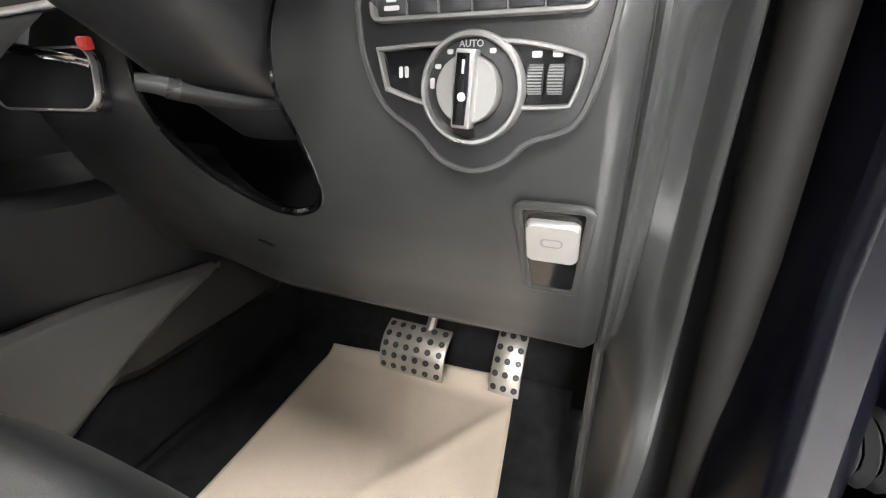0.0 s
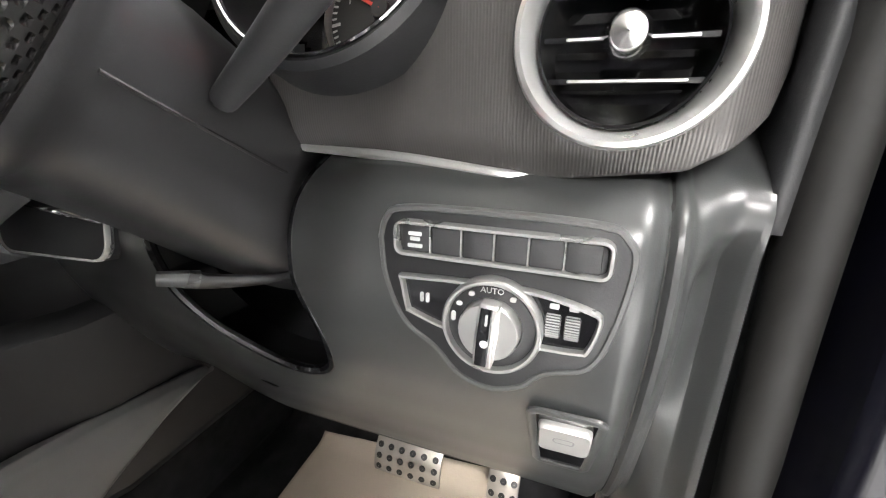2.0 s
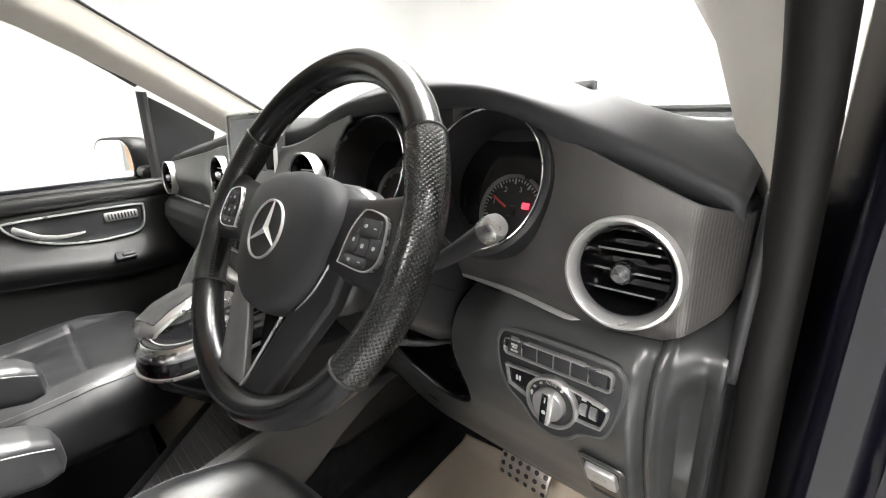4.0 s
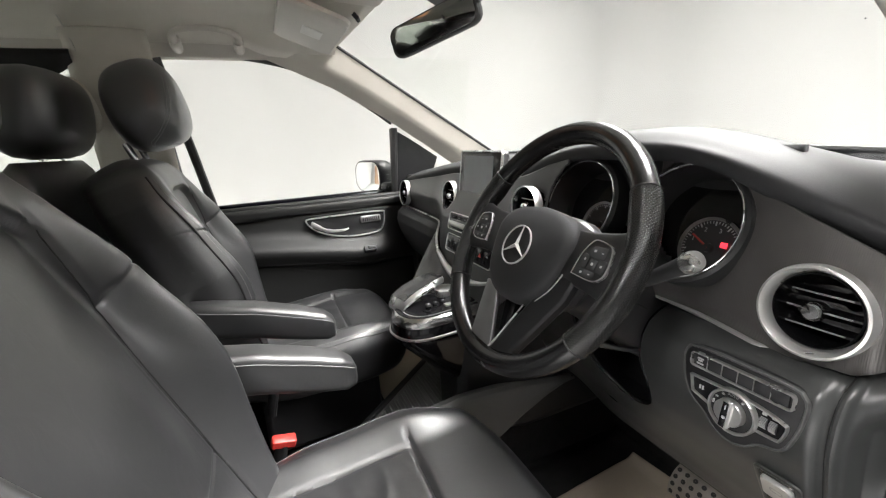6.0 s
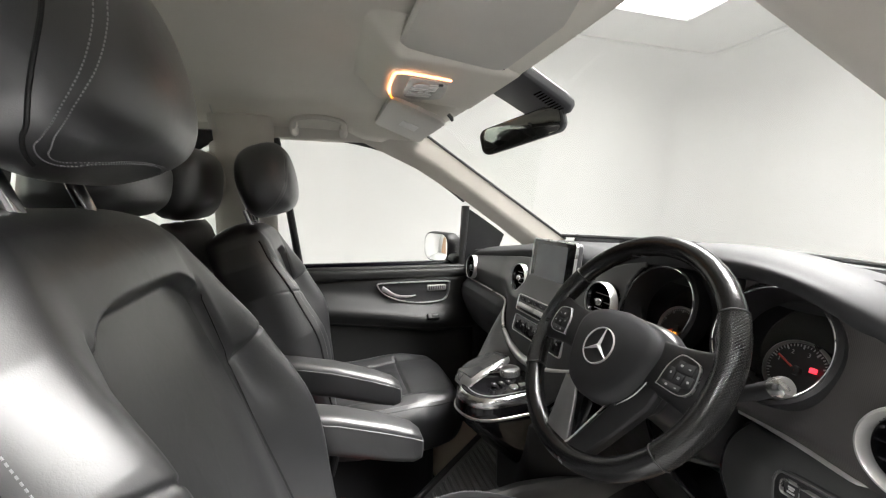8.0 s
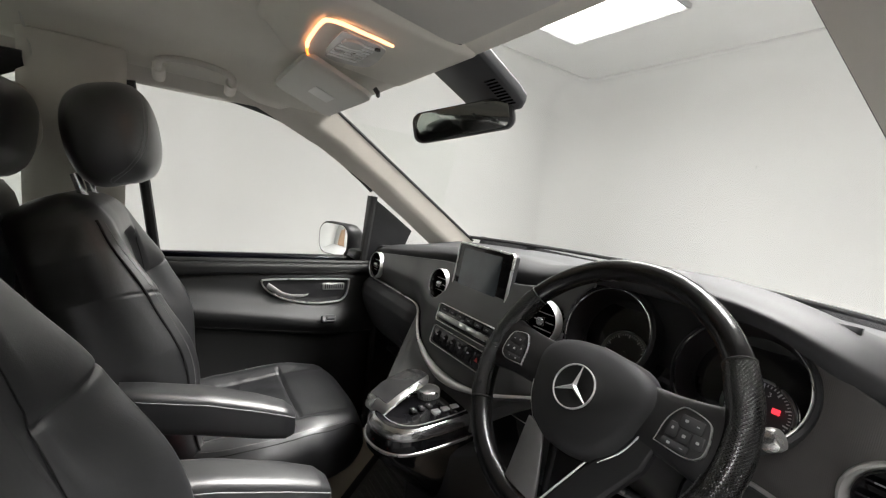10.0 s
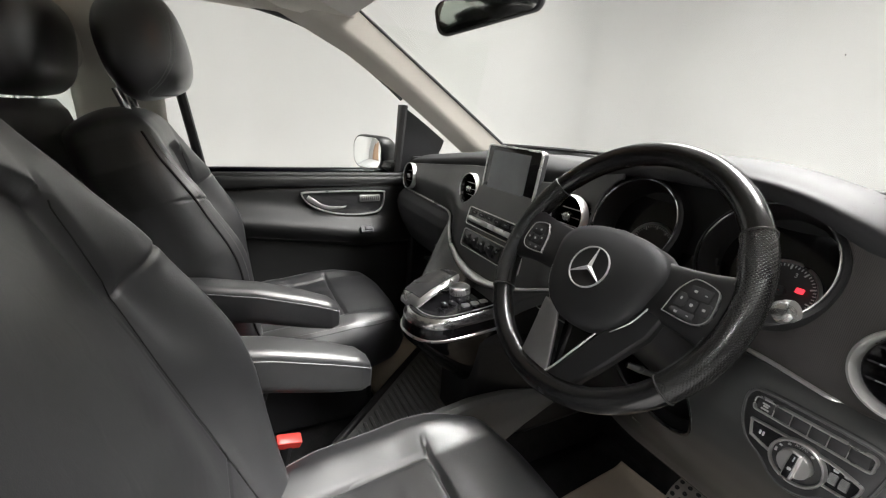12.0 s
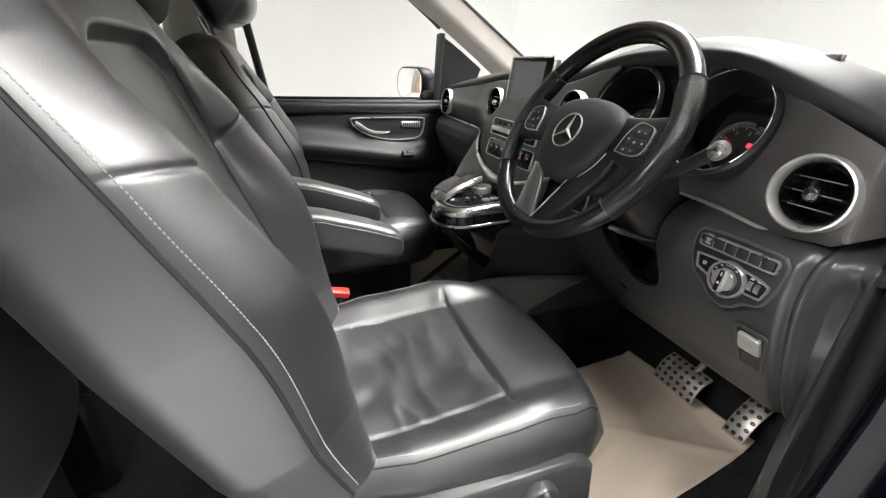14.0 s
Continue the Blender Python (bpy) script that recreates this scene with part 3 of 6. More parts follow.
for k in range(9):
    part("slot", box(-0.7489, -0.7482, -0.155 + 0.008 * k, -0.151 + 0.008 * k, 0.594, 0.610), DARK, spk)
swp = part("window_switch", plate(rrect(0.05, 0.026, 0.005), 0.014, facing((-0.712, -0.145, 0.487), (0.8, 0, 0.6)), 0.002, -0.01), DARK, door)
part("switch_rim", band(rrect(0.046, 0.022, 0.005), 0.0018, 0.0155, facing((-0.712, -0.145, 0.487), (0.8, 0, 0.6))), FASCIA, swp, "dull silver rim")
part("switch_rocker", plate(rrect(0.03, 0.013, 0.003), 0.019, facing((-0.712, -0.140, 0.487), (0.8, 0, 0.6)), 0.003, 0.005), DARK, swp, "black rocker")
part("door_line", tube([(door_panel_f((y + 0.82) / 0.9, (table(y, [(-0.82, 0.49), (-0.6, 0.482), (-0.3, 0.445), (0.0, 0.418)]) - 0.04) / 0.645)[0] + 0.002, y, table(y, [(-0.82, 0.49), (-0.6, 0.482), (-0.3, 0.445), (0.0, 0.418)])) for y in [-0.82 + 0.84 * k / 20 for k in range(21)]], 0.0025, 6), RUBBER, door)
part("lock_pin", lathe([(0.006, 0), (0.0055, 0.012), (0.0035, 0.014), (0.0035, 0.02), (0.006, 0.021), (0.006, 0.026), (0.001, 0.028)], pose(-0.775, -0.668, 0.688), 16), DARK, door)
# window frame
wf = [(-0.0, 0.69), (0.012, 0.95), (-0.06, 1.0), (-0.20, 1.085), (-0.33, 1.14), (-0.47, 1.17), (-0.62, 1.182), (-0.73, 1.183), (-0.69, 0.9), (-0.66, 0.69)]
part("window_frame", tube([(dx(z) + 0.012, y, z) for y, z in wf[:2]], 0.014, 8), RUBBER, door, "black window frame")
part("window_frame", tube([(dx(z) + 0.016, y - 0.01, z) for y, z in wf[-3:]], 0.014, 8), RUBBER, door, "black window frame")
part("window_frame", tube([(dx(p.y) - 0.02, p.x, p.y + 0.022) for p in curve_through([(y, z, 0) for y, z in wf[1:8]], 5)], 0.010, 8), RUBBER, door, "black window frame")
pane = part("window_pane", grid(lambda u, v: (dx(0.68 + 0.52 * v) - 0.004, -0.86 + 1.2 * u, 0.68 + 0.52 * v), 6, 10), GLASS, door, "clear glass")
pane.visible_shadow = False
# black triangle in front of the pane
tri = [(0.0, 0.70), (0.012, 0.950), (0.07, 0.915), (0.13, 0.876), (0.205, 0.824), (0.185, 0.775), (0.155, 0.70)]
part("mirror_triangle", plate([(y, z) for y, z in tri], 0.012, facing((-0.80, 0, 0), (1, 0, 0)), 0.004, -0.03), DARK, door, "black plastic mirror triangle")

# wing mirror outside the passenger door
wing = thing("wing_mirror", (-0.93, -0.02, 0.70), "dark wing mirror with a shining glass outside the passenger window", "wing mirror")
wm = facing((-0.985, -0.055, 0.752), (0.36, -0.93, 0.0))
wpoly = rrect(0.19, 0.135, 0.05, 8)
part("housing", moved(loft([[(x * k, y * k, z) for x, y in wpoly] for k, z in ((1.0, 0.008), (1.05, 0.0), (1.07, -0.02), (1.0, -0.06), (0.75, -0.095), (0.3, -0.11))]), wm), DARK, wing)
part("mirror_glass", moved(plate([(x * 0.95, y * 0.95) for x, y in wpoly], 0.010, None, 0.001, 0.006), wm), MIRROR, wing, "mirror glass")
part("arm", box(-0.90, -0.80, -0.03, 0.06, 0.69, 0.73), DARK, wing, bevel=0.015)
# ---- dashboard ----
dash = thing("dashboard", (0.0, 0.3, 0.30), "dark soft-touch van dashboard with ribbed grey trim and silver edging", "dashboard")

HOOD = [(-0.76, 0.758), (-0.70, 0.775), (-0.5, 0.80), (-0.25, 0.832), (-0.05, 0.845), (0.08, 0.838), (0.16, 0.856), (0.25, 0.877), (0.345, 0.885), (0.43, 0.887), (0.51, 0.876), (0.585, 0.852), (0.65, 0.821), (0.70, 0.800), (0.74, 0.775)]
LIP = [(-0.76, 0.725), (-0.70, 0.738), (-0.215, 0.793), (0.06, 0.79), (0.13, 0.80), (0.20, 0.832), (0.27, 0.846), (0.385, 0.845), (0.50, 0.846), (0.56, 0.822), (0.60, 0.797), (0.66, 0.776), (0.74, 0.742)]
LIPY = [(-0.76, 0.04), (-0.2, 0.045), (0.1, 0.04), (0.2, 0.034), (0.385, 0.030), (0.52, 0.030), (0.60, 0.032), (0.74, 0.045)]


def even(rows, n=61):
    """The rows as a smoothed lookup."""
    lo, hi = rows[0][0], rows[-1][0]
    raw = [table(lo + (hi - lo) * k / (n - 1), rows) for k in range(n)]
    for _ in range(3):
        raw = [raw[0]] + [(raw[i - 1] + 2 * raw[i] + raw[i + 1]) / 4 for i in range(1, n - 1)] + [raw[-1]]
    return [(lo + (hi - lo) * k / (n - 1), raw[k]) for k in range(n)]


HOOD, LIP, LIPY = even(HOOD), even(LIP), even(LIPY)


def dash_top_f(u, v):
    x = -0.755 + 1.495 * u
    zt, zl, yl = table(x, HOOD), table(x, LIP), table(x, LIPY)
    yb = 0.655 - 0.20 * (abs(x) / 0.74) ** 2
    zb = 0.808 - 0.012 * (abs(x) / 0.7) ** 2
    pts = [(yb, zb), (yb * 0.8 + 0.03, max(zb, min(zb + 0.008, zt))), (0.30, zb * 0.55 + zt * 0.45), (0.19, zb * 0.2 + zt * 0.8), (0.11, zt), (yl + 0.035, zt - 0.004), (yl + 0.010, zt - 0.014), (yl, (zt * 0.45 + zl * 0.55)), (yl + 0.003, zl + 0.004), (yl + 0.014, zl - 0.001), (yl + 0.05, zl + 0.004), (yl + 0.12, zl + 0.004)]
    t = v * (len(pts) - 1)
    i = min(int(t), len(pts) - 2)
    f = t - i
    ps = [pts[max(i - 1, 0)], pts[i], pts[i + 1], pts[min(i + 2, len(pts) - 1)]]
    out = []
    for c in (0, 1):
        a, b, cc, d = (p[c] for p in ps)
        out.append(0.5 * (2 * b + (cc - a) * f + (2 * a - 5 * b + 4 * cc - d) * f * f + (3 * b - a - 3 * cc + d) * f ** 3))
    return (x, out[0], out[1])


part("top_pad", grid(dash_top_f, 150, 66), SOFT, dash, "black grained soft top pad", solid=-0.006)

GX1, GX2, GZ0 = 0.294, 0.498, 0.763
VENTS = [(0.665, 0.004, 0.695, 0.0490), (-0.672, 0.006, 0.700, 0.048), (-0.212, -0.008, 0.733, 0.043), (0.172, -0.012, 0.747, 0.043)]


def near_vent(x, z, k=0.86):
    return any(math.hypot(x - vx, z - vz) < r * k for vx, vy, vz, r in VENTS)


# driver's ribbed trim round the outer vent
def trim_low(x):
    return table(x, [(0.40, 0.640), (0.475, 0.636), (0.55, 0.632), (0.63, 0.625), (0.70, 0.635), (0.735, 0.66), (0.748, 0.69)])


def trim_y(x, z):
    y = 0.030 - 0.018 * smooth(0.50, 0.66, x)
    y += 0.9 * max(0.0, x - 0.712) ** 1.35 * 6
    y += 0.018 * smooth(0.72, 0.80, z) + 0.012 * smooth(0.655, 0.62, z)
    return y


def trim_f(u, v):
    x = 0.44 + 0.306 * u
    z0, z1 = trim_low(x), table(x, LIP) + 0.004
    z = z0 + (z1 - z0) * v
    return (x, trim_y(x, z), z)


def trim_keep(u, v):
    x, y, z = trim_f(u, v)
    return not near_vent(x, z) and math.hypot(x - GX2, z - GZ0) > 0.084


part("driver_trim", grid(trim_f, 110, 60, keep=trim_keep), TRIM, dash, "finely ribbed grey-brown trim", solid=-0.004)
part("driver_trim_edge", tube([(0.40 + 0.228 * k / 30, trim_y(0.44 + 0.19 * k / 30, 0.63) - 0.003 + 0.006 * smooth(27, 30, k), trim_low(0.40 + 0.228 * k / 30) - 0.001) for k in range(31)], 0.0038, 8), SATIN, dash, "thin silver edge")

# grey fascia from the passenger's side into the centre stack
ARC = even([(-0.74, 0.640), (-0.639, 0.640), (-0.45, 0.635), (-0.35, 0.630), (-0.285, 0.622), (-0.24, 0.606), (-0.20, 0.580), (-0.15, 0.553), (-0.083, 0.536), (-0.011, 0.538), (0.064, 0.554), (0.12, 0.574), (0.18, 0.598), (0.25, 0.614), (0.34, 0.625), (0.44, 0.636)], 121)
STACK = [(0.47, -0.066), (0.49, -0.063), (0.56, -0.052), (0.62, -0.044), (0.68, -0.034), (0.735, -0.008), (0.80, 0.022), (0.86, 0.05)]


def fascia_y(x, z):
    s = smooth(-0.40, -0.19, x) * (1 - smooth(0.14, 0.30, x))
    belt = 0.034 - 0.022 * smooth(0.0, 1.0, (0.70 - abs(z - 0.70) * 9) / 0.7) + 0.9 * max(0.0, -0.705 - x) ** 1.35 * 6
    belt += 0.05 * smooth(0.30, 0.36, x)
    return belt * (1 - s) + table(z, STACK) * s


def fascia_f(u, v):
    x = -0.745 + 1.185 * u
    z0, z1 = table(x, ARC), table(x, LIP) + 0.004
    z = z0 + (z1 - z0) * v
    return (x, fascia_y(x, z), z)


def fascia_keep(u, v):
    x, y, z = fascia_f(u, v)
    return not near_vent(x, z) and not (x > 0.19 and math.hypot(x - GX1, z - GZ0) < 0.084) and not (x > 0.25 and z > 0.655)


part("fascia", grid(fascia_f, 260, 70, keep=fascia_keep), FASCIA, dash, "dark grey satin fascia", solid=-0.004)
arc_pts = [(x, fascia_y(x, table(x, ARC)) - 0.012, table(x, ARC) + 0.001) for x in [-0.73 + 1.10 * k / 90 for k in range(91)]]
part("fascia_edge", tube(arc_pts, lambda t: 0.0032 + 0.0085 * math.exp(-((t - 0.60) / 0.10) ** 2), 12), SATIN, dash, "sweeping silver edge")

# gauge cluster
cluster = thing("instrument_cluster", (0.385, 0.06, 0.66), "black instrument cluster with two chrome-ringed dials", "instrument cluster")
GAX = Vector((0, -0.94, 0.342))
part("backing", grid(lambda u, v: (0.18 + 0.41 * u, 0.085 + 0.015 * v, 0.62 + 0.24 * v), 12, 8), DARK, cluster, solid=-0.01)
part("surround", grid(lambda u, v: (0.20 + 0.37 * u, 0.045 + 0.02 * v, 0.655 + 0.20 * v), 74, 40, keep=lambda u, v: all(math.hypot(0.20 + 0.37 * u - gx, 0.655 + 0.20 * v - GZ0) > 0.074 for gx in (GX1, GX2))), DARK, cluster, "black surround")
for gx in (GX1, GX2):
    gm = facing((gx, 0.022, GZ0), GAX)
    dial = part("dial_tube", lathe([(0.088, -0.03), (0.086, 0.002), (0.082, 0.006), (0.0775, 0.004), (0.072, -0.05), (0.070, -0.055)], gm, 64), DARK, cluster, "black hooded tube")
    part("chrome_ring", lathe([(0.0800, 0.004), (0.0800, 0.0066), (0.0790, 0.0074), (0.0778, 0.0066), (0.0778, 0.003)], gm, 72), CHROME, cluster, "chrome ring")
    face = part("dial_face", lathe([(0.071, -0.052), (0.05, -0.053), (0.0005, -0.053)], gm, 64), GLOSSY, cluster, "black dial face")
    im = gm @ pose(0.016, -0.026, -0.05)
    part("inner_ring", lathe([(0.044, 0), (0.044, 0.005), (0.042, 0.007), (0.040, 0.004), (0.040, 0)], im, 48), SILVER, face, "silver inner ring")
    part("inner_dial", lathe([(0.040, 0.002), (0.0005, 0.0025)], im, 48), DARK, face)
    marks = []
    for k in range(41):
        a = radians(225 - 270 * k / 40)
        r0, r1 = (0.032 if k % 5 == 0 else 0.035), 0.0385
        w = 0.0006 if k % 5 else 0.0010
        m = im @ pose(0, 0, 0.0032, 0, 0, math.degrees(a))
        marks.append(moved(box(r0, r1, -w, w, 0, 0.0004), m))
    part("scale_marks", join(*marks), WHITEPRINT, face, "white scale marks")
    na = radians(150 if gx > 0.4 else 205)
    part("needle", moved(box(-0.004, 0.031, -0.0011, 0.0011, 0.004, 0.0062), im @ pose(0, 0, 0, 0, 0, math.degrees(na))), RED, face, "red needle")
    part("needle_hub", lathe([(0.007, 0.003), (0.006, 0.008), (0.0003, 0.0085)], im, 20), DARK, face)
gm = facing((GX2, 0.022, GZ0), GAX)
part("warning_lamp", plate(rrect(0.009, 0.007, 0.001), 0.001, gm @ pose(0.038, -0.019, -0.042)), REDGLOW, cluster, "lit red warning lamp")
gm2 = facing((GX1, 0.022, GZ0), GAX)
for k in (0, 1):
    part("warning_lamp", plate(rrect(0.006, 0.005, 0.001), 0.001, gm2 @ pose(0.006 + 0.01 * k, -0.036, -0.045)), ORANGEGLOW, cluster, "lit orange warning lamp")
part("centre_display", plate(rrect(0.075, 0.10, 0.01), 0.004, facing((0.385, 0.058, 0.735), GAX), 0.002, -0.005), GLOSSY, cluster, "dark display between the dials")


def lettering(text, m, size, material, parent, label="", name="lettering"):
    cu = bpy.data.curves.new(name, "FONT")
    cu.body, cu.size, cu.align_x, cu.align_y, cu.extrude, cu.resolution_u = text, size, "CENTER", "CENTER", 0.0001, 2
    tmp = bpy.data.objects.new(name, cu)
    me = bpy.data.meshes.new_from_object(tmp)
    bpy.data.objects.remove(tmp)
    me.transform(m)
    me.materials.clear()
    me.materials.append(material)
    ob = new(name, me)
    ob.parent = parent
    if parent.name in ORIGIN:
        ob.matrix_parent_inverse = Matrix.Translation(ORIGIN[parent.name]).inverted()
    return tagged(ob, label)


for txt, ang in (("1", 160), ("2", 115), ("3", 70)):
    a = radians(ang)
    lettering(txt, gm @ pose(0.016 + 0.027 * math.cos(a), -0.026 + 0.027 * math.sin(a), -0.0462), 0.009, WHITEPRINT, cluster, "white numeral", "numeral")


# round air vents
def vent(at, r, group=True):
    x, y, z = at
    ob = thing("air_vent", (x, y, z), "round air vent with a satin silver ring and black slats", "air vent", "dashboard air vents")
    m = facing(at, (0, -1, 0.10))
    part("ring", lathe([(r * 1.02, -0.012), (r * 1.03, 0.004), (r * 1.0, 0.009), (r * 0.95, 0.010), (r * 0.90, 0.006), (r * 0.87, -0.002), (r * 0.83, -0.012)] if x > 0.5 else [(r * 1.01, -0.012), (r * 1.015, 0.004), (r * 0.995, 0.007), (r * 0.965, 0.0065), (r * 0.955, 0.003), (r * 0.95, -0.012)], m, 64), SATIN, ob, "satin silver ring")
    if x < 0.5:
        part("inner_collar", lathe([(r * 0.955, 0.004), (r * 0.90, 0.003), (r * 0.82, -0.004)], m, 48), GLOSSY, ob, "black collar")
    part("barrel", lathe([(r * 0.82, -0.004), (r * 0.79, -0.002), (r * 0.78, -0.012), (r * 0.74, -0.045), (0.0005, -0.046)], m, 48), GLOSSY, ob, "black barrel")
    for k in (-0.38, 0.0, 0.38):
        w = r * 0.76 * math.sqrt(1 - k * k)
        sl = part("slat", moved(box(-w, w, r * k - 0.0012, r * k + 0.0012, -0.03, -0.006), m), GLOSSY, ob)
        part("slat_edge", moved(box(-w * 0.72, w * 0.8, r * k - 0.0006, r * k + 0.0006, -0.0062, -0.0052), m), SILVER, sl, "thin silver line")
    kn = lathe([(0.0095, -0.008), (0.0105, 0.0), (0.0100, 0.007), (0.0075, 0.0105), (0.0005, 0.0115)], m @ pose(0, 0, -0.004), 24)
    part("knob", kn, POLISH, ob, "silver knob")
    return ob


for vx, vy, vz, r in VENTS:
    vent((vx, vy, vz), r)

# ---- driver's lower panel ----
PROF = even([(0.30, 0.118), (0.325, 0.092), (0.36, 0.068), (0.40, 0.045), (0.44, 0.026), (0.48, 0.010), (0.52, -0.002), (0.55, -0.008), (0.58, -0.008), (0.605, -0.002), (0.620, 0.012), (0.628, 0.030)], 81)


def low_y(x, z):
    y = table(z, PROF)
    s = smooth(0.44, 0.52, x)
    y += (1 - s) * 0.02 * smooth(0.50, 0.62, z)
    y += 0.03 * (1 - smooth(0.16, 0.36, x))
    y += 0.012 * smooth(0.685, 0.697, x)
    return y


def low_edge(x):
    return table(x, [(0.10, 0.325), (0.31, 0.318), (0.55, 0.318), (0.70, 0.322)])


HOLE = [(0.285, 0.64), (0.288, 0.60), (0.298, 0.570), (0.313, 0.540), (0.338, 0.504), (0.372, 0.472), (0.418, 0.449), (0.452, 0.449), (0.478, 0.468), (0.480, 0.510), (0.466, 0.55), (0.464, 0.59), (0.474, 0.625), (0.474, 0.64)]
HOLE = [(p.x, p.y) for p in curve_through([(a, b, 0) for a, b in HOLE], 6)]


def hole(x, z):
    """Inside the opening for the steering column."""
    inside = False
    for (ax_, az), (bx, bz) in zip(HOLE, HOLE[1:] + HOLE[:1]):
        if (az > z) != (bz > z) and x < ax_ + (z - az) / (bz - az) * (bx - ax_):
            inside = not inside
    return inside


def low_f(u, v):
    x = 0.10 + 0.597 * u
    z0 = low_edge(x)
    z = z0 + (0.628 - z0) * v
    return (x, low_y(x, z), z)


lower = part("lower_panel", grid(low_f, 200, 110, keep=lambda u, v: not hole(*[low_f(u, v)[i] for i in (0, 2)])), HARD, dash, "dark grey lower panel", solid=-0.005)
rim = [(x, low_y(x, min(z, 0.628)) + 0.001, min(z, 0.628)) for x, z in HOLE]
part("column_opening_rim", tube(rim, 0.0042, 8), GLOSSY, dash, "gloss black rim of the column opening")
part("lower_edge", tube([(0.10 + 0.597 * k / 30, low_y(0.10 + 0.597 * k / 30, 0.32) + 0.002, low_edge(0.10 + 0.597 * k / 30)) for k in range(31)], 0.004, 8), HARD, dash)
part("column_cavity", loft([[(0.375 + r * math.cos(2 * math.pi * k / 24), y, 0.56 + r * math.sin(2 * math.pi * k / 24)) for k in range(24)] for y, r in ((0.11, 0.15), (0.18, 0.14), (0.22, 0.05))]), DARK, dash)

# end cap by the door
def cap_f(u, v):
    z = -0.02 + 0.74 * v
    x = 0.699 + 0.047 * min(1.0, u / 0.8) + 0.004 * max(0.0, u - 0.8) / 0.2
    inner = low_y(0.695, min(max(z, 0.30), 0.62)) + 0.006
    outer = 0.036 + 0.03 * smooth(0.30, 0.10, z)
    y = inner + (outer - inner) * smooth(0.10, 0.62, u)
    # ridge beside the joint, a hollow behind it and the rolled outer edge
    y -= 0.010 * math.exp(-((u - 0.06) / 0.07) ** 2)
    top = 0.608 - 0.020 * (1 - smooth(0.10, 0.62, u)) ** 2
    dish = smooth(0.16, 0.30, u) * (1 - smooth(0.56, 0.84, u)) * (1 - smooth(top - 0.03, top, z)) * smooth(0.31, 0.42, z)
    y += 0.020 * dish + 0.075 * smooth(0.612, 0.665, z)
    y += 0.14 * max(0.0, (u - 0.8) / 0.2) ** 1.5
    return (x, y, z)


part("end_cap", grid(cap_f, 60, 110), HARD, dash, "dark grey end panel beside the door opening", solid=-0.005)
part("dash_end", grid(lambda u, v: (0.750 + 0.006 * v, 0.040 + 0.42 * u, 0.60 + (0.165 + 0.03 * u) * v), 10, 10), DARK, dash, "dark end of the dashboard", solid=0.01)
part("end_groove", tube([(0.6985, low_y(0.69, z) + 0.006, z) for z in [0.325 + 0.30 * k / 30 for k in range(31)]], 0.0022, 6), SEAM, dash)

# passenger's lower half: rounded lid and dark space below
def glove_f(u, v):
    x = -0.745 + 0.445 * u
    pts = [(0.632, 0.030), (0.628, 0.004), (0.612, -0.014), (0.585, -0.020), (0.55, -0.012), (0.51, 0.005), (0.46, 0.035), (0.42, 0.075), (0.38, 0.15), (0.34, 0.25)]
    t = v * (len(pts) - 1)
    i = min(int(t), len(pts) - 2)
    z = pts[i][0] + (pts[i + 1][0] - pts[i][0]) * (t - i)
    y = pts[i][1] + (pts[i + 1][1] - pts[i][1]) * (t - i)
    drop = (table(x, ARC) - 0.632) * (1 - v) ** 2
    return (x, y + 0.012 * smooth(-0.36, -0.325, x) + 0.01 * smooth(-0.70, -0.745, x), z + drop)


part("glovebox", grid(glove_f, 40, 54), SOFT, dash, "black rounded glovebox lid", solid=-0.005)
part("glovebox_catch", plate(rrect(0.05, 0.014, 0.004), 0.008, facing((-0.40, 0.01, 0.50), (0, -0.9, -0.4)), 0.002), DARK, dash)
part("under_cover", grid(lambda u, v: (-0.745 + 1.44 * u, 0.12 + 0.36 * v, 0.34 - 0.03 * v + 0.08 * math.sin(math.pi * u) * 0), 20, 8), DARK, dash, solid=0.01)

# ---- centre stack fittings ----
STN = Vector((0, -0.97, 0.24))


def on_stack(x, z, lift=0.0):
    return facing((x, fascia_y(x, z) - lift, z), STN)


screen = thing("display_screen", (-0.056, 0.04, 0.73), "free-standing black display screen with a silver frame", "display")
sm = facing((-0.055, 0.008, 0.791), (0.0, -0.992, 0.12))
part("body", moved(loft([[(x * k, y * k, z) for x, y in rrect(0.212, 0.138, 0.010)] for k, z in ((0.9, -0.022), (1.0, -0.012), (1.0, 0.0), (0.985, 0.003))]), sm), DARK, screen, "black body")
part("frame", band(rrect(0.214, 0.140, 0.011), 0.005, 0.006, sm), SILVER, screen, "silver frame")
part("front_glass", plate(rrect(0.204, 0.130, 0.007), 0.0042, sm, 0.0008), GLOSSY, screen, "gloss black bezel")
part("picture_area", plate(rrect(0.150, 0.100, 0.002), 0.0052, sm @ pose(-0.006, 0.006, 0)), SCREEN, screen, "dark blank picture area")
part("foot", box(-0.12, 0.02, 0.02, 0.07, 0.715, 0.735), DARK, screen, bevel=0.005)

radio = thing("audio_panel", (-0.03, -0.04, 0.66), "black audio panel with a silver-rimmed row of buttons", "audio panel")
rm = on_stack(-0.033, 0.674)
part("panel", plate(rrect(0.245, 0.046, 0.008), 0.004, rm, 0.002, -0.01), GLOSSY, radio)
part("rim", band(rrect(0.247, 0.048, 0.009), 0.0026, 0.0065, rm), SATIN, radio, "silver rim")
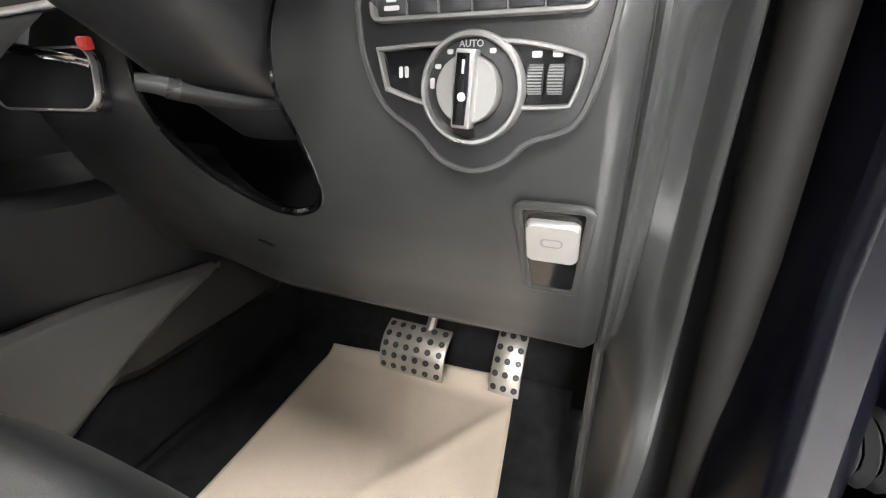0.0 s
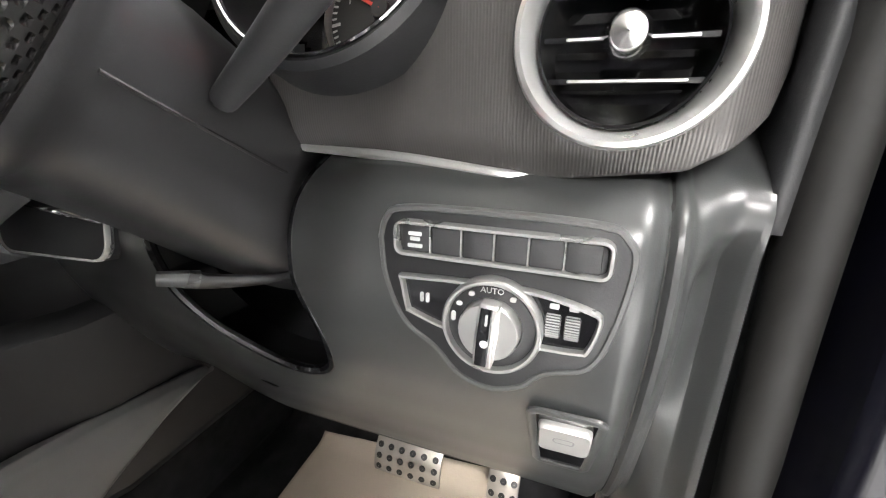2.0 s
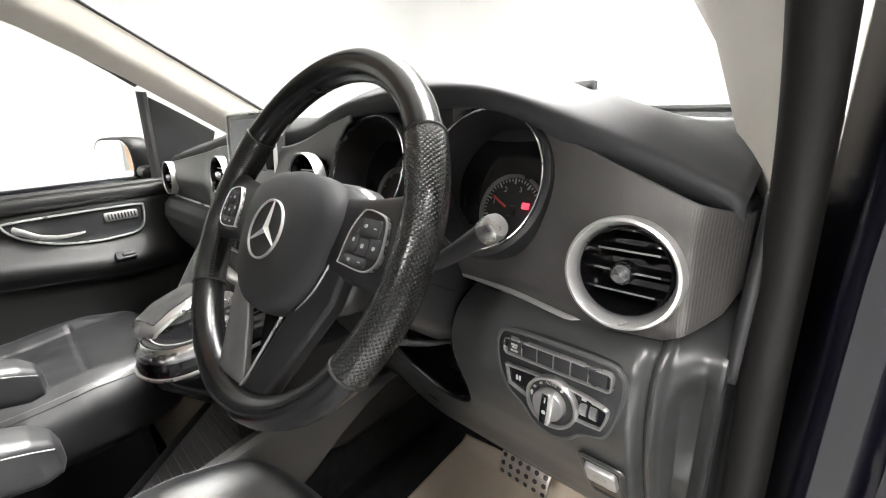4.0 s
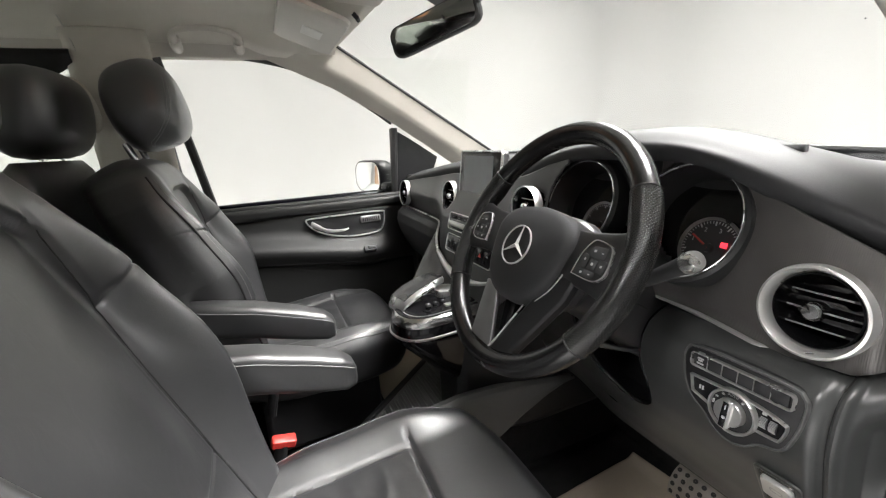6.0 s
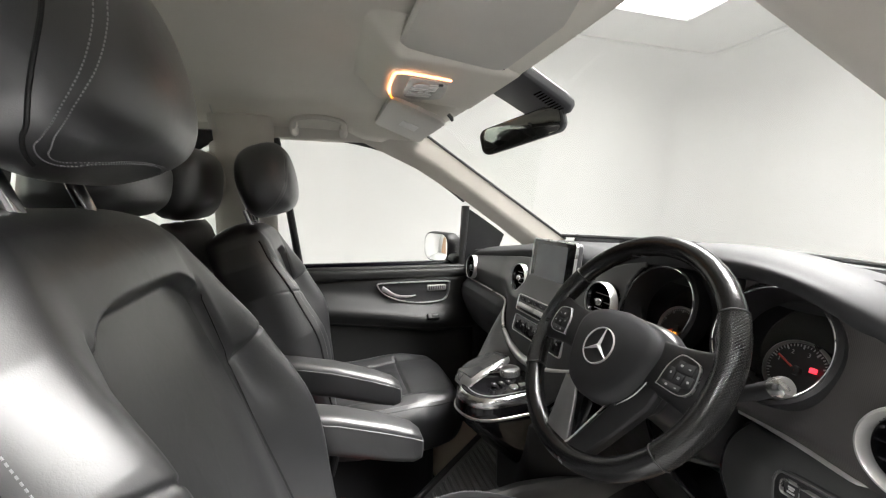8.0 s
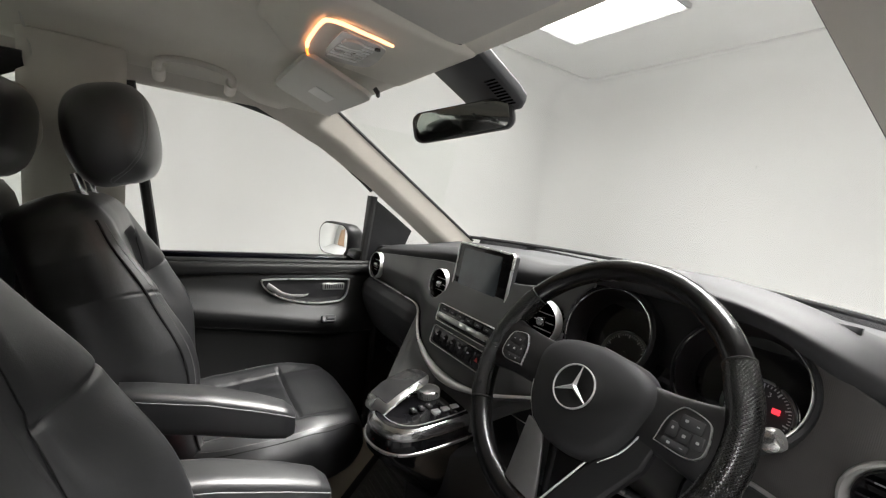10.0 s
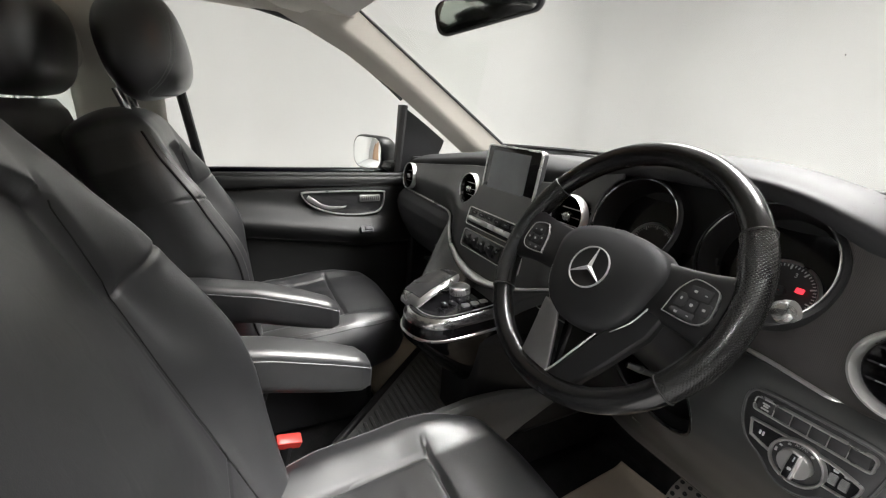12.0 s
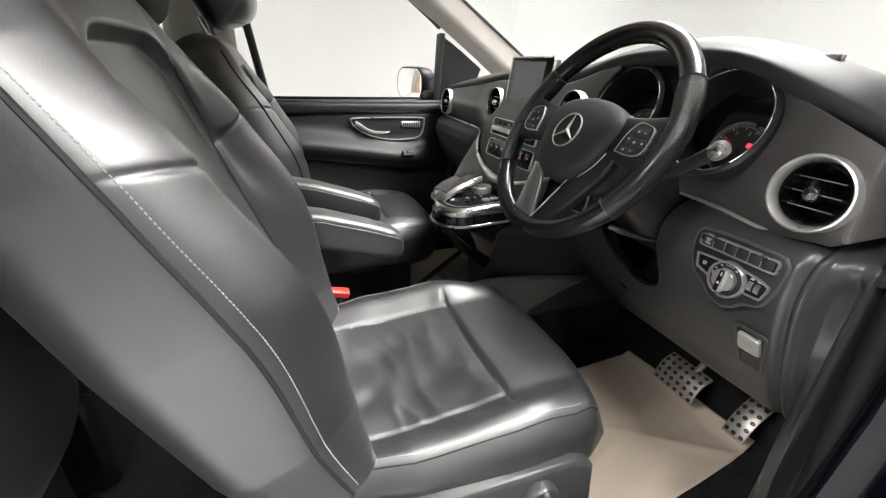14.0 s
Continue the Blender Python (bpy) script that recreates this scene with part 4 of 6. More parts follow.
for k, (w, mat) in enumerate(((0.092, SILVER), (0.030, SATIN), (0.092, SILVER))):
    part("button", plate(rrect(w, 0.013, 0.003), 0.009, rm @ pose((-0.068, -0.005, 0.058)[k], -0.006, 0), 0.002, 0.002), mat, radio, "silver button bar")
for k in range(6):
    part("button", plate(rrect(0.026, 0.010, 0.002), 0.006, rm @ pose(-0.095 + 0.0345 * k, 0.0125, 0), 0.001, 0.002), DARK, radio)
    part("button_mark", plate(rrect(0.010, 0.003, 0.001), 0.0066, rm @ pose(-0.095 + 0.0345 * k, 0.0125, 0)), GREYPRINT, radio)

climate = thing("climate_panel", (-0.03, -0.05, 0.60), "gloss black climate control panel with a red hazard button", "climate panel")
cm = on_stack(-0.033, 0.615)
part("panel", plate(rrect(0.250, 0.048, 0.010), 0.004, cm, 0.002, -0.01), GLOSSY, climate)
part("rim", band(rrect(0.252, 0.050, 0.011), 0.0026, 0.0065, cm), SATIN, climate, "silver rim")
for k in range(7):
    b = part("rocker", plate(rrect(0.028, 0.030, 0.003), 0.0050, cm @ pose(-0.102 + 0.034 * k, 0, 0), 0.0008, 0.002), GLOSSY, climate)
    if k != 5:
        part("rocker_mark", plate(rrect(0.008, 0.004, 0.001), 0.0056, cm @ pose(-0.102 + 0.034 * k, 0.004, 0)), GREYPRINT, b)
part("hazard_triangle", plate([(0.0, 0.006), (-0.006, -0.004), (0.006, -0.004)], 0.0058, cm @ pose(0.068, 0.0, 0)), RED, climate, "red hazard triangle")

# console: wings and the pod with the touchpad
console = thing("centre_console", (-0.02, -0.05, 0.30), "dark grey centre console that sweeps down to a chrome-rimmed control pod", "centre console")
POD = [(-0.088, -0.120), (-0.094, -0.170), (-0.088, -0.215), (-0.066, -0.246), (-0.03, -0.262), (0.012, -0.258), (0.045, -0.238), (0.062, -0.205), (0.066, -0.150), (0.064, -0.085), (0.058, -0.045), (0.045, -0.030), (-0.055, -0.030), (-0.075, -0.045)]
POD = [(p.x, p.y) for p in curve_through([(a, b, 0) for a, b in POD + POD[:1]], 5)[:-1]]


def pod_z(y, base=0.486):
    return base + 0.06 * max(0.0, y + 0.25) - 0.015 * max(0.0, y + 0.1)


def pod_ring(k, dz, cx=-0.012, cy=-0.145):
    return [(cx + (x - cx) * k, cy + (y - cy) * k, pod_z(y) + dz) for x, y in POD]


part("pod_body", loft([pod_ring(0.98, -0.002), pod_ring(1.0, -0.012), pod_ring(1.03, -0.022), pod_ring(1.05, -0.036), pod_ring(1.02, -0.060), [(x * 0.9, y * 0.8 + 0.02, 0.35) for x, y in POD], [(x * 0.8, y * 0.5 + 0.09, 0.22) for x, y in POD]]), GLOSSY, console, "gloss dark pod body")
part("pod_rim", loft([pod_ring(1.022, -0.014), pod_ring(1.024, -0.010), pod_ring(1.012, -0.004), pod_ring(0.98, 0.001), pod_ring(0.935, 0.007), pod_ring(0.915, 0.008), pod_ring(0.90, 0.005)], False), POLISH, console, "broad chrome skirt", sharp=70)
part("pod_lower_rim", loft([pod_ring(1.050, -0.037), pod_ring(1.072, -0.038), pod_ring(1.075, -0.042), pod_ring(1.06, -0.044)], False), SILVER, console, "thin silver line")
part("pod_top", loft([pod_ring(0.905, 0.004), pod_ring(0.895, 0.0085), pod_ring(0.3, 0.0095)]), GLOSSY, console, "gloss black top")
part("pod_inlay", loft([pod_ring(0.80, 0.0085), pod_ring(0.80, 0.0100), pod_ring(0.785, 0.0100), pod_ring(0.785, 0.0085)], False), SATIN, console, "thin silver inlay")
ARC_IN = [Vector(p) for p in arc_pts if -0.31 < p[0] < 0.24]


def wing_f(u, v):
    a = ARC_IN[min(int(u * (len(ARC_IN) - 1) + 0.5), len(ARC_IN) - 1)]
    if u < 0.5:
        b = Vector((-0.100, -0.225, 0.452)).lerp(Vector((-0.07, -0.06, 0.478)), u * 2)
    else:
        b = Vector((-0.07, -0.06, 0.478)).lerp(Vector((0.07, -0.07, 0.472)), u * 2 - 1)
    p = a.lerp(b, v)
    p.z += 0.010 * math.sin(math.pi * v)
    return (p.x, p.y, p.z - 0.004)


part("wing", grid(wing_f, 50, 24), FASCIA, console, "grey sweeping side of the console", solid=-0.006)
part("side_skirt", grid(lambda u, v: tuple(Vector(wing_f(0, u)).lerp(Vector((-0.16 + 0.1 * u, 0.10 - 0.2 * u, 0.25)), v)), 24, 12), DARK, console, "dark side below the wing", solid=0.006)
part("lower_body", loft([[(x, y, z) for x, y in ((-0.17, 0.02), (-0.09, -0.13), (0.06, -0.13), (0.12, 0.02), (0.12, 0.3), (-0.17, 0.3))] for z in (0.16, 0.44)]), DARK, console, bevel=0.02)

pad = thing("touchpad_controller", (-0.05, -0.16, 0.50), "chrome and black palm rest touchpad over a rotary dial", "controller")
dm = Matrix.Translation((-0.045, -0.112, 0.502)) @ pose(0, 0, 0, 4)
part("rotary_dial", lathe([(0.026, 0), (0.026, 0.017), (0.0255, 0.020), (0.0235, 0.0215), (0.022, 0.0205), (0.0005, 0.0205)], dm, 44), SATIN, pad, "ribbed silver dial")
part("dial_top", lathe([(0.0222, 0.0195), (0.020, 0.0212), (0.0005, 0.0215)], dm, 40), SILVER, pad, "satin dial top")
part("dial_ribs", join(*[moved(box(0.0255, 0.0266, -0.0005, 0.0005, 0.003, 0.018), dm @ pose(0, 0, 0, 0, 0, 9 * k)) for k in range(40)]), SILVER, pad)
# the palm rest rises from the pod's near end over the dial
rest = [(-0.052, -0.246, 0.498, 0.030), (-0.055, -0.235, 0.512, 0.036), (-0.061, -0.205, 0.528, 0.038), (-0.069, -0.170, 0.538, 0.037), (-0.077, -0.140, 0.544, 0.034), (-0.083, -0.118, 0.545, 0.028), (-0.085, -0.110, 0.543, 0.020)]
shell, cover = [], []
for rx_, ry_, rz_, rw_ in rest:
    prof = [(-rw_, -0.010), (-rw_ * 1.02, -0.003), (-rw_ * 0.9, 0.002), (0.0, 0.0035), (rw_ * 0.9, 0.002), (rw_ * 1.05, -0.004), (rw_ * 1.0, -0.012), (0.0, -0.014)]
    shell.append([(rx_ + a, ry_ + a * 0.25, rz_ + b) for a, b in prof])
    cover.append([(rx_ + a, ry_ + a * 0.25, rz_ + b) for a, b in ((-rw_ * 0.90, 0.000), (-rw_ * 0.86, 0.0036), (0.0, 0.0052), (rw_ * 0.74, 0.0040), (rw_ * 0.78, 0.000))])
part("palm_rest", loft(shell), SILVER, pad, "chrome palm rest", sharp=50)
part("touch_surface", loft(cover[1:]), TOUCH, pad, "dark glossy touch surface", sharp=50)
for k in range(3):
    part("button", plate(rrect(0.014, 0.019, 0.002), 0.005, Matrix.Translation((0.022, -0.085 - 0.024 * k, pod_z(-0.085 - 0.024 * k) + 0.009)), 0.0015), SATIN if k == 0 else SILVER, pad, "silver rocker button")
for k in range(3):
    part("button", plate(rrect(0.016, 0.012, 0.002), 0.005, Matrix.Translation((-0.004, -0.135 - 0.020 * k, pod_z(-0.135 - 0.02 * k) + 0.009)), 0.0015), DARK, pad)
    part("button_mark", plate(rrect(0.006, 0.003, 0.001), 0.0056, Matrix.Translation((-0.004, -0.135 - 0.020 * k, pod_z(-0.135 - 0.02 * k) + 0.009))), WHITEPRINT, pad)
# ---- steering wheel ----
WC, WT = Vector((0.390, -0.150, 0.735)), radians(30.5)
WM = Matrix.Translation(WC) @ Matrix(((1, 0, 0), (0, math.sin(WT), -math.cos(WT)), (0, math.cos(WT), math.sin(WT)))).to_4x4()
wheel = thing("steering_wheel", tuple(WC), "black leather steering wheel with perforated grips and silver spoke trim", "steering wheel")
R, TR = 0.178, 0.0165


def rim_arc(a0, a1, n, r=TR, grow=0.0):
    rings = []
    for k in range(n + 1):
        a = radians(a0 + (a1 - a0) * k / n)
        rr = r + grow
        ring = []
        for j in range(20):
            b = 2 * math.pi * j / 20
            d = R + rr * math.cos(b) * 0.95
            ring.append(WM @ Vector((d * math.cos(a), d * math.sin(a), rr * 1.08 * math.sin(b))))
        rings.append(ring)
    return loft(rings)


part("rim", rim_arc(33, 147, 44), RIMLEATHER, wheel, "smooth black leather upper rim")
part("rim", rim_arc(213, 327, 44), RIMLEATHER, wheel, "smooth black leather lower rim")


def grip(a0, a1):
    n = 40
    rings = []
    for k in range(n + 1):
        t = k / n
        a = radians(a0 + (a1 - a0) * t)
        rr = TR + 0.0008
        ring = []
        for j in range(29):
            b = 2 * math.pi * j / 28 + math.pi * 1.5
            swell = 0.0035 * math.exp(-((t - (0.86 if a0 < 0 else 0.14)) / 0.10) ** 2) * max(0.0, -math.cos(b))
            d = R + (rr + swell) * math.cos(b) * 0.95
            ring.append(WM @ Vector((d * math.cos(a), d * math.sin(a), (rr + swell) * 1.08 * math.sin(b))))
        rings.append(ring)
    v = [p for r in rings for p in r]
    f = [(j * 29 + i, j * 29 + i + 1, (j + 1) * 29 + i + 1, (j + 1) * 29 + i) for j in range(n) for i in range(28)]
    ob = part("grip", (v, f), LEATHER_PERF, wheel, "perforated leather grip")
    at = ob.data.attributes.new("along", "FLOAT_VECTOR", "POINT")
    for j in range(n + 1):
        for i in range(29):
            at.data[j * 29 + i].vector = (R * radians(a1 - a0) * j / n, 0.0040 * 26 * i / 28, 0)


grip(-33.3, 33.3)
grip(146.7, 213.3)
for a in (33, 147, 213, 327):
    rr = radians(a)
    c = [WM @ Vector(((R + 0.0172 * 0.95 * math.cos(b)) * math.cos(rr), (R + 0.0172 * 0.95 * math.cos(b)) * math.sin(rr), 0.0172 * 1.08 * math.sin(b))) for b in [2 * math.pi * k / 20 for k in range(20)]]
    part("rim_seam", tube(c, 0.0012, 6, closed=True), SEAM, wheel)
# inner stitching on the grips: crossed threads
for a0, a1 in ((-32, 32), (148, 212)):
    st = []
    for k in range(44):
        a = radians(a0 + (a1 - a0) * (k + 0.1) / 44)
        b = radians(a0 + (a1 - a0) * (k + 0.9) / 44)
        for s0 in (-1, 1):
            st.append(tube([WM @ Vector(((R - 0.0161) * math.cos(q), (R - 0.0161) * math.sin(q), 0.006 + s)) for q, s in ((a, -0.0026 * s0), (b, 0.0026 * s0))], 0.00045, 4))
    part("grip_stitching", join(*st), GREYTHREAD, wheel, "dark grey crossed stitching")

# hub: airbag cover, a rounded shield
HX, HY = 0.010, -0.016
half_hub = [(0.0, 0.072), (0.040, 0.067), (0.068, 0.055), (0.081, 0.034), (0.078, 0.004), (0.066, -0.034), (0.048, -0.058), (0.024, -0.071)]
half_hub = [(a * 1.06, b) for a, b in half_hub]
HUB = half_hub + [(0.0, -0.074)] + [(-a, b) for a, b in half_hub[:0:-1]]
HUB = [(p.x, p.y) for p in curve_through([(a, b, 0) for a, b in HUB + HUB[:1]], 5)[:-1]]
HMAT = WM @ pose(HX, HY, 0)
part("airbag_cover", moved(loft([[(x * k, y * k, z) for x, y in HUB] for k, z in ((0.98, -0.03), (1.0, 0.002), (0.985, 0.012), (0.94, 0.019), (0.82, 0.024), (0.55, 0.0275), (0.15, 0.029))]), HMAT), SOFT, wheel, "black grained airbag cover", sharp=60)
for s in (-1, 1):
    run = [(s * 0.0865, 0.044), (s * 0.0897, 0.034), (s * 0.0895, 0.022), (s * 0.086, 0.003), (s * 0.0735, -0.033), (s * 0.053, -0.060)]
    part("cover_edge", tube([HMAT @ Vector((p.x, p.y, 0.0085)) for p in curve_through([(a, b, 0) for a, b in run], 6)], lambda t: 0.0014 * math.sin(math.pi * min(0.97, max(0.03, t))) ** 0.5, 6), SATIN, wheel, "thin silver edge")
em = WM @ pose(0.004, -0.012, 0.0275)
badge = part("badge", lathe([(0.0295, 0), (0.0295, 0.0025), (0.0275, 0.0015), (0.0003, 0.0015)], em, 56), SOFT, wheel, "round black badge")
part("badge_ring", lathe([(0.0300, 0.001), (0.0300, 0.0032), (0.0291, 0.0038), (0.0281, 0.0030), (0.0281, 0.001)], em, 56), SATIN, badge, "thin chrome ring")
for k in range(3):
    bm_ = em @ pose(0, 0, 0, 0, 0, 90 + 120 * k)
    part("badge_bar", moved(([(0, -0.0036, 0.0016), (0.0285, -0.0006, 0.0016), (0.0285, 0.0006, 0.0016), (0, 0.0036, 0.0016), (0, 0, 0.0050), (0.0285, 0, 0.0028)], [(0, 1, 5, 4), (4, 5, 2, 3), (1, 2, 5), (0, 3, 2, 1), (0, 4, 3)]), bm_), SATIN, badge, "chrome bar", sharp=10)


def spoke_side(s):
    """A side spoke from the hub to the rim, wider at both ends."""
    rings = []
    for k in range(17):
        t = k / 16
        x = 0.055 + 0.114 * t
        h = 0.036 - 0.002 * t + 0.014 * t ** 3
        cy = 0.0 + 0.004 * t
        zc = 0.001 - 0.003 * t
        ring = []
        for j in range(20):
            b = 2 * math.pi * j / 20
            cb, sb = math.cos(b), math.sin(b)
            ring.append(WM @ Vector((s * x, cy + h * sgn(sb, 0.7), zc + 0.012 * sgn(cb, 0.7))))
        rings.append(ring)
    return loft(rings)


for s in (-1, 1):
    sp = part("spoke", spoke_side(s), DARK, wheel, "black side spoke", sharp=60)
    padpoly = [(0.094, -0.022), (0.098, 0.006), (0.108, 0.024), (0.118, 0.029), (0.142, 0.025), (0.150, 0.016), (0.153, -0.006), (0.148, -0.018), (0.132, -0.024)]
    padpoly = [(s * p.x, p.y) for p in curve_through([(a, b, 0) for a, b in padpoly + padpoly[:1]], 5)[:-1]]
    padm = WM @ pose(0.004 + s * 0.026, 0.0, 0.0105) @ Matrix.Diagonal((0.84, 0.95, 1, 1))
    bp = part("button_pad", plate(padpoly, 0.004, padm, 0.001, -0.006), DARK, wheel, "black button pad")
    part("pad_rim", band(padpoly, 0.0015, 0.0050, padm), SATIN, bp, "thin silver rim")
    for bx, by, w, h in ((0.128, 0.0125, 0.030, 0.0155), (0.110, -0.001, 0.014, 0.018), (0.1255, -0.004, 0.015, 0.014), (0.1415, -0.003, 0.0145, 0.016), (0.119, -0.0165, 0.034, 0.0085)):
        bt = part("button", plate(rrect(w, h, 0.003), 0.0052, padm @ pose(s * bx, by, 0), 0.0008, 0.003), SOFT, bp)
    for bx, by, w, h in ((0.122, 0.014, 0.0042, 0.0030), (0.136, 0.013, 0.0036, 0.0012), (0.110, 0.001, 0.0026, 0.0034), (0.1255, -0.003, 0.0042, 0.0036), (0.142, -0.003, 0.0038, 0.0030), (0.112, -0.0165, 0.0042, 0.0028), (0.128, -0.0165, 0.0034, 0.0009)):
        part("button_mark", plate(rrect(w, h, min(w, h) * 0.3), 0.0056, padm @ pose(s * bx, by, 0)), WHITEPRINT, bp)

# lower spoke: a fork, its one leg faced in satin silver
def sheet(poly, zs, thick=0.010):
    """A moulded plate through places in the wheel's plane with their own heights."""
    top = [WM @ Vector((x, y, z)) for (x, y), z in zip(poly, zs)]
    low = [WM @ Vector((x, y, z - thick)) for (x, y), z in zip(poly, zs)]
    return loft([low, top])


def spoke_face_f(u, v):
    left = (table(v, [(0, -0.044), (1, -0.041)]), -0.074 - 0.086 * v)
    right = (table(v, [(0, -0.020), (0.25, -0.009), (0.6, 0.001), (1, 0.012)]), -0.080 - 0.084 * v)
    z = 0.013 - 0.010 * v - 0.004 * u + 0.003 * math.sin(math.pi * u)
    return WM @ Vector((left[0] + (right[0] - left[0]) * u, left[1] + (right[1] - left[1]) * u, z))


part("spoke_trim", grid(spoke_face_f, 10, 16), SPOKEGREY, wheel, "satin silver spoke face", solid=0.008, bevel=0.0015)
part("lower_spoke", sheet([(0.011, -0.164), (0.050, -0.166), (0.076, -0.120), (0.108, -0.058), (0.114, -0.020), (0.084, -0.030), (0.056, -0.076), (0.032, -0.124)], [0.004, 0.004, 0.005, 0.006, 0.007, 0.010, 0.010, 0.007], 0.016), DARK, wheel, "black lower spoke", bevel=0.004)
part("spoke_web", sheet([(-0.020, -0.070), (0.050, -0.070), (0.034, -0.120), (0.011, -0.160), (0.0, -0.130)], [-0.008] * 5, 0.008), GLOSSY, wheel, "black recess between the legs")
part("spoke_edge", tube([WM @ p for p in curve_through([(-0.010, -0.166, 0.0045), (0.011, -0.163, 0.005), (0.032, -0.124, 0.008), (0.052, -0.083, 0.0115)], 6)], 0.0013, 6), SATIN, wheel, "thin silver line")

column = thing("steering_column", (0.39, 0.02, 0.60), "black plastic steering column shroud", "steering column")
ax = (WM.to_3x3() @ Vector((0, 0, -1))).normalized()
cr = []
for d, w, hi, lo in ((0.028, 0.046, 0.040, -0.054), (0.034, 0.062, 0.056, -0.072), (0.042, 0.069, 0.062, -0.079), (0.060, 0.071, 0.064, -0.081), (0.070, 0.068, 0.061, -0.078), (0.078, 0.061, 0.055, -0.071), (0.09, 0.060, 0.055, -0.070), (0.125, 0.062, 0.058, -0.073), (0.165, 0.064, 0.056, -0.077), (0.22, 0.067, 0.05, -0.086), (0.30, 0.068, 0.045, -0.096)):
    c = WC + ax * d
    cr.append([c + WM.to_3x3() @ Vector((w * sgn(math.cos(b), 0.62), (hi + lo) / 2 + (hi - lo) / 2 * sgn(math.sin(b), 0.62), 0)) for b in [2 * math.pi * k / 36 for k in range(36)]])
part("shroud", loft(cr), SHROUD, column, sharp=60)
part("shroud_seam", tube([WC + ax * d + WM.to_3x3() @ Vector((w, -0.016, 0)) for d, w in ((0.082, 0.0612), (0.10, 0.0612), (0.14, 0.063), (0.2, 0.066))], 0.0012, 6), SEAM, column)
lev = curve_through([(0.440, 0.03, 0.535), (0.428, 0.005, 0.538), (0.411, -0.022, 0.545), (0.402, -0.036, 0.551)], 5)
# shade inside the opening is put into the lever's dark colour
part("release_lever", tube(lev, lambda t: 0.0045 + 0.0050 * t, 12, flat=0.6), DARK, column, "release lever, coloured dark for the opening's shade")
tip = curve_through([(0.406, -0.030, 0.549), (0.400, -0.040, 0.5525), (0.392, -0.049, 0.555)], 4)
part("lever_tip", tube(tip, lambda t: 0.0085 - 0.002 * t, 12, flat=0.7), FASCIA, column, "grey lever tip")

# rounded tray with a chrome pull bar beside the column, and a red tag under it
tray = thing("dash_tray", (0.19, 0.0, 0.55), "small dark lidded dash tray with a chrome pull bar", "storage tray")
TRAYM = facing((0.185, 0.004, 0.558), (0.10, -0.97, 0.20))
traypoly = [(x, y - 0.004) for x, y in rrect(0.140, 0.056, 0.020, 6)]
part("lid", plate(traypoly, 0.006, TRAYM, 0.003, -0.02), DARK, tray, "dark rounded lid")
part("lid_rim", band(traypoly, 0.0028, 0.0075, TRAYM), SATIN, tray, "thin silver rim")
part("pull_bar", tube([TRAYM @ Vector(p) for p in ((-0.045, 0.024, 0.010), (0.0, 0.019, 0.014), (0.055, 0.011, 0.012), (0.066, 0.008, 0.006))], lambda t: 0.0058 - 0.002 * t, 10, flat=0.7), CHROME, tray, "chrome pull bar")
part("red_tag", box(0.262, 0.274, -0.006, 0.002, 0.578, 0.588), RED, tray, "small red tag", bevel=0.002)

stalk = thing("wiper_stalk", (0.50, -0.03, 0.70), "dark grey column stalk with a silver end cap", "stalk")
sp_ = [(0.458, -0.030, 0.668), (0.496, -0.040, 0.688), (0.538, -0.047, 0.715), (0.564, -0.050, 0.732)]
part("lever", tube(curve_through(sp_, 5), lambda t: 0.0080 + 0.0036 * t, 14), SOFT, stalk, "dark grey lever")
part("end_cap", lathe([(0.0125, 0), (0.0132, 0.003), (0.0130, 0.013), (0.0110, 0.0185), (0.0005, 0.0195)], facing((0.559, -0.050, 0.7285), (0.82, -0.09, 0.56)), 24), SILVER, stalk, "silver end cap")
stalk2 = thing("selector_stalk", (0.30, -0.03, 0.70), "black column stalk on the inner side of the wheel", "stalk")
part("lever", tube(curve_through([(0.335, -0.045, 0.692), (0.29, -0.05, 0.70), (0.24, -0.053, 0.707)], 5), lambda t: 0.009 + 0.004 * t, 12), DARK, stalk2)

# ---- headlamp switch panel ----
sw = thing("headlamp_switch", (0.615, -0.01, 0.55), "black light switch panel with a silver rotary knob and button row", "light switch")
SN = Vector((0, -0.995, 0.05))
sm2 = facing((0.615, -0.0105, 0.555), SN)
outl = [(-0.071, 0.036), (-0.067, 0.048), (-0.055, 0.055), (0.0, 0.0565), (0.050, 0.055), (0.062, 0.049), (0.067, 0.036), (0.062, 0.0), (0.052, -0.024), (0.030, -0.033), (0.018, -0.044), (0.0, -0.050), (-0.020, -0.045), (-0.036, -0.030), (-0.056, -0.016), (-0.068, 0.010)]
outl = [(p.x, p.y) for p in curve_through([(a, b, 0) for a, b in outl + outl[:1]], 5)[:-1]]
part("panel", plate(outl, 0.004, sm2, 0.002, -0.012), DARK, sw, "black panel")
# lip lighter than the panel: its highlight is put into the colour
part("panel_groove", band([(x * 1.03, y * 1.03) for x, y in outl], 0.004, 0.005, sm2), FASCIA, sw, "lip, lightened for its edge highlight")
row = sm2 @ pose(0.0, 0.0385, 0.003)
part("row_rim", band([(x - 0.0015, y) for x, y in rrect(0.119, 0.0215, 0.006)], 0.0030, 0.006, row), SILVER, sw, "silver rim")
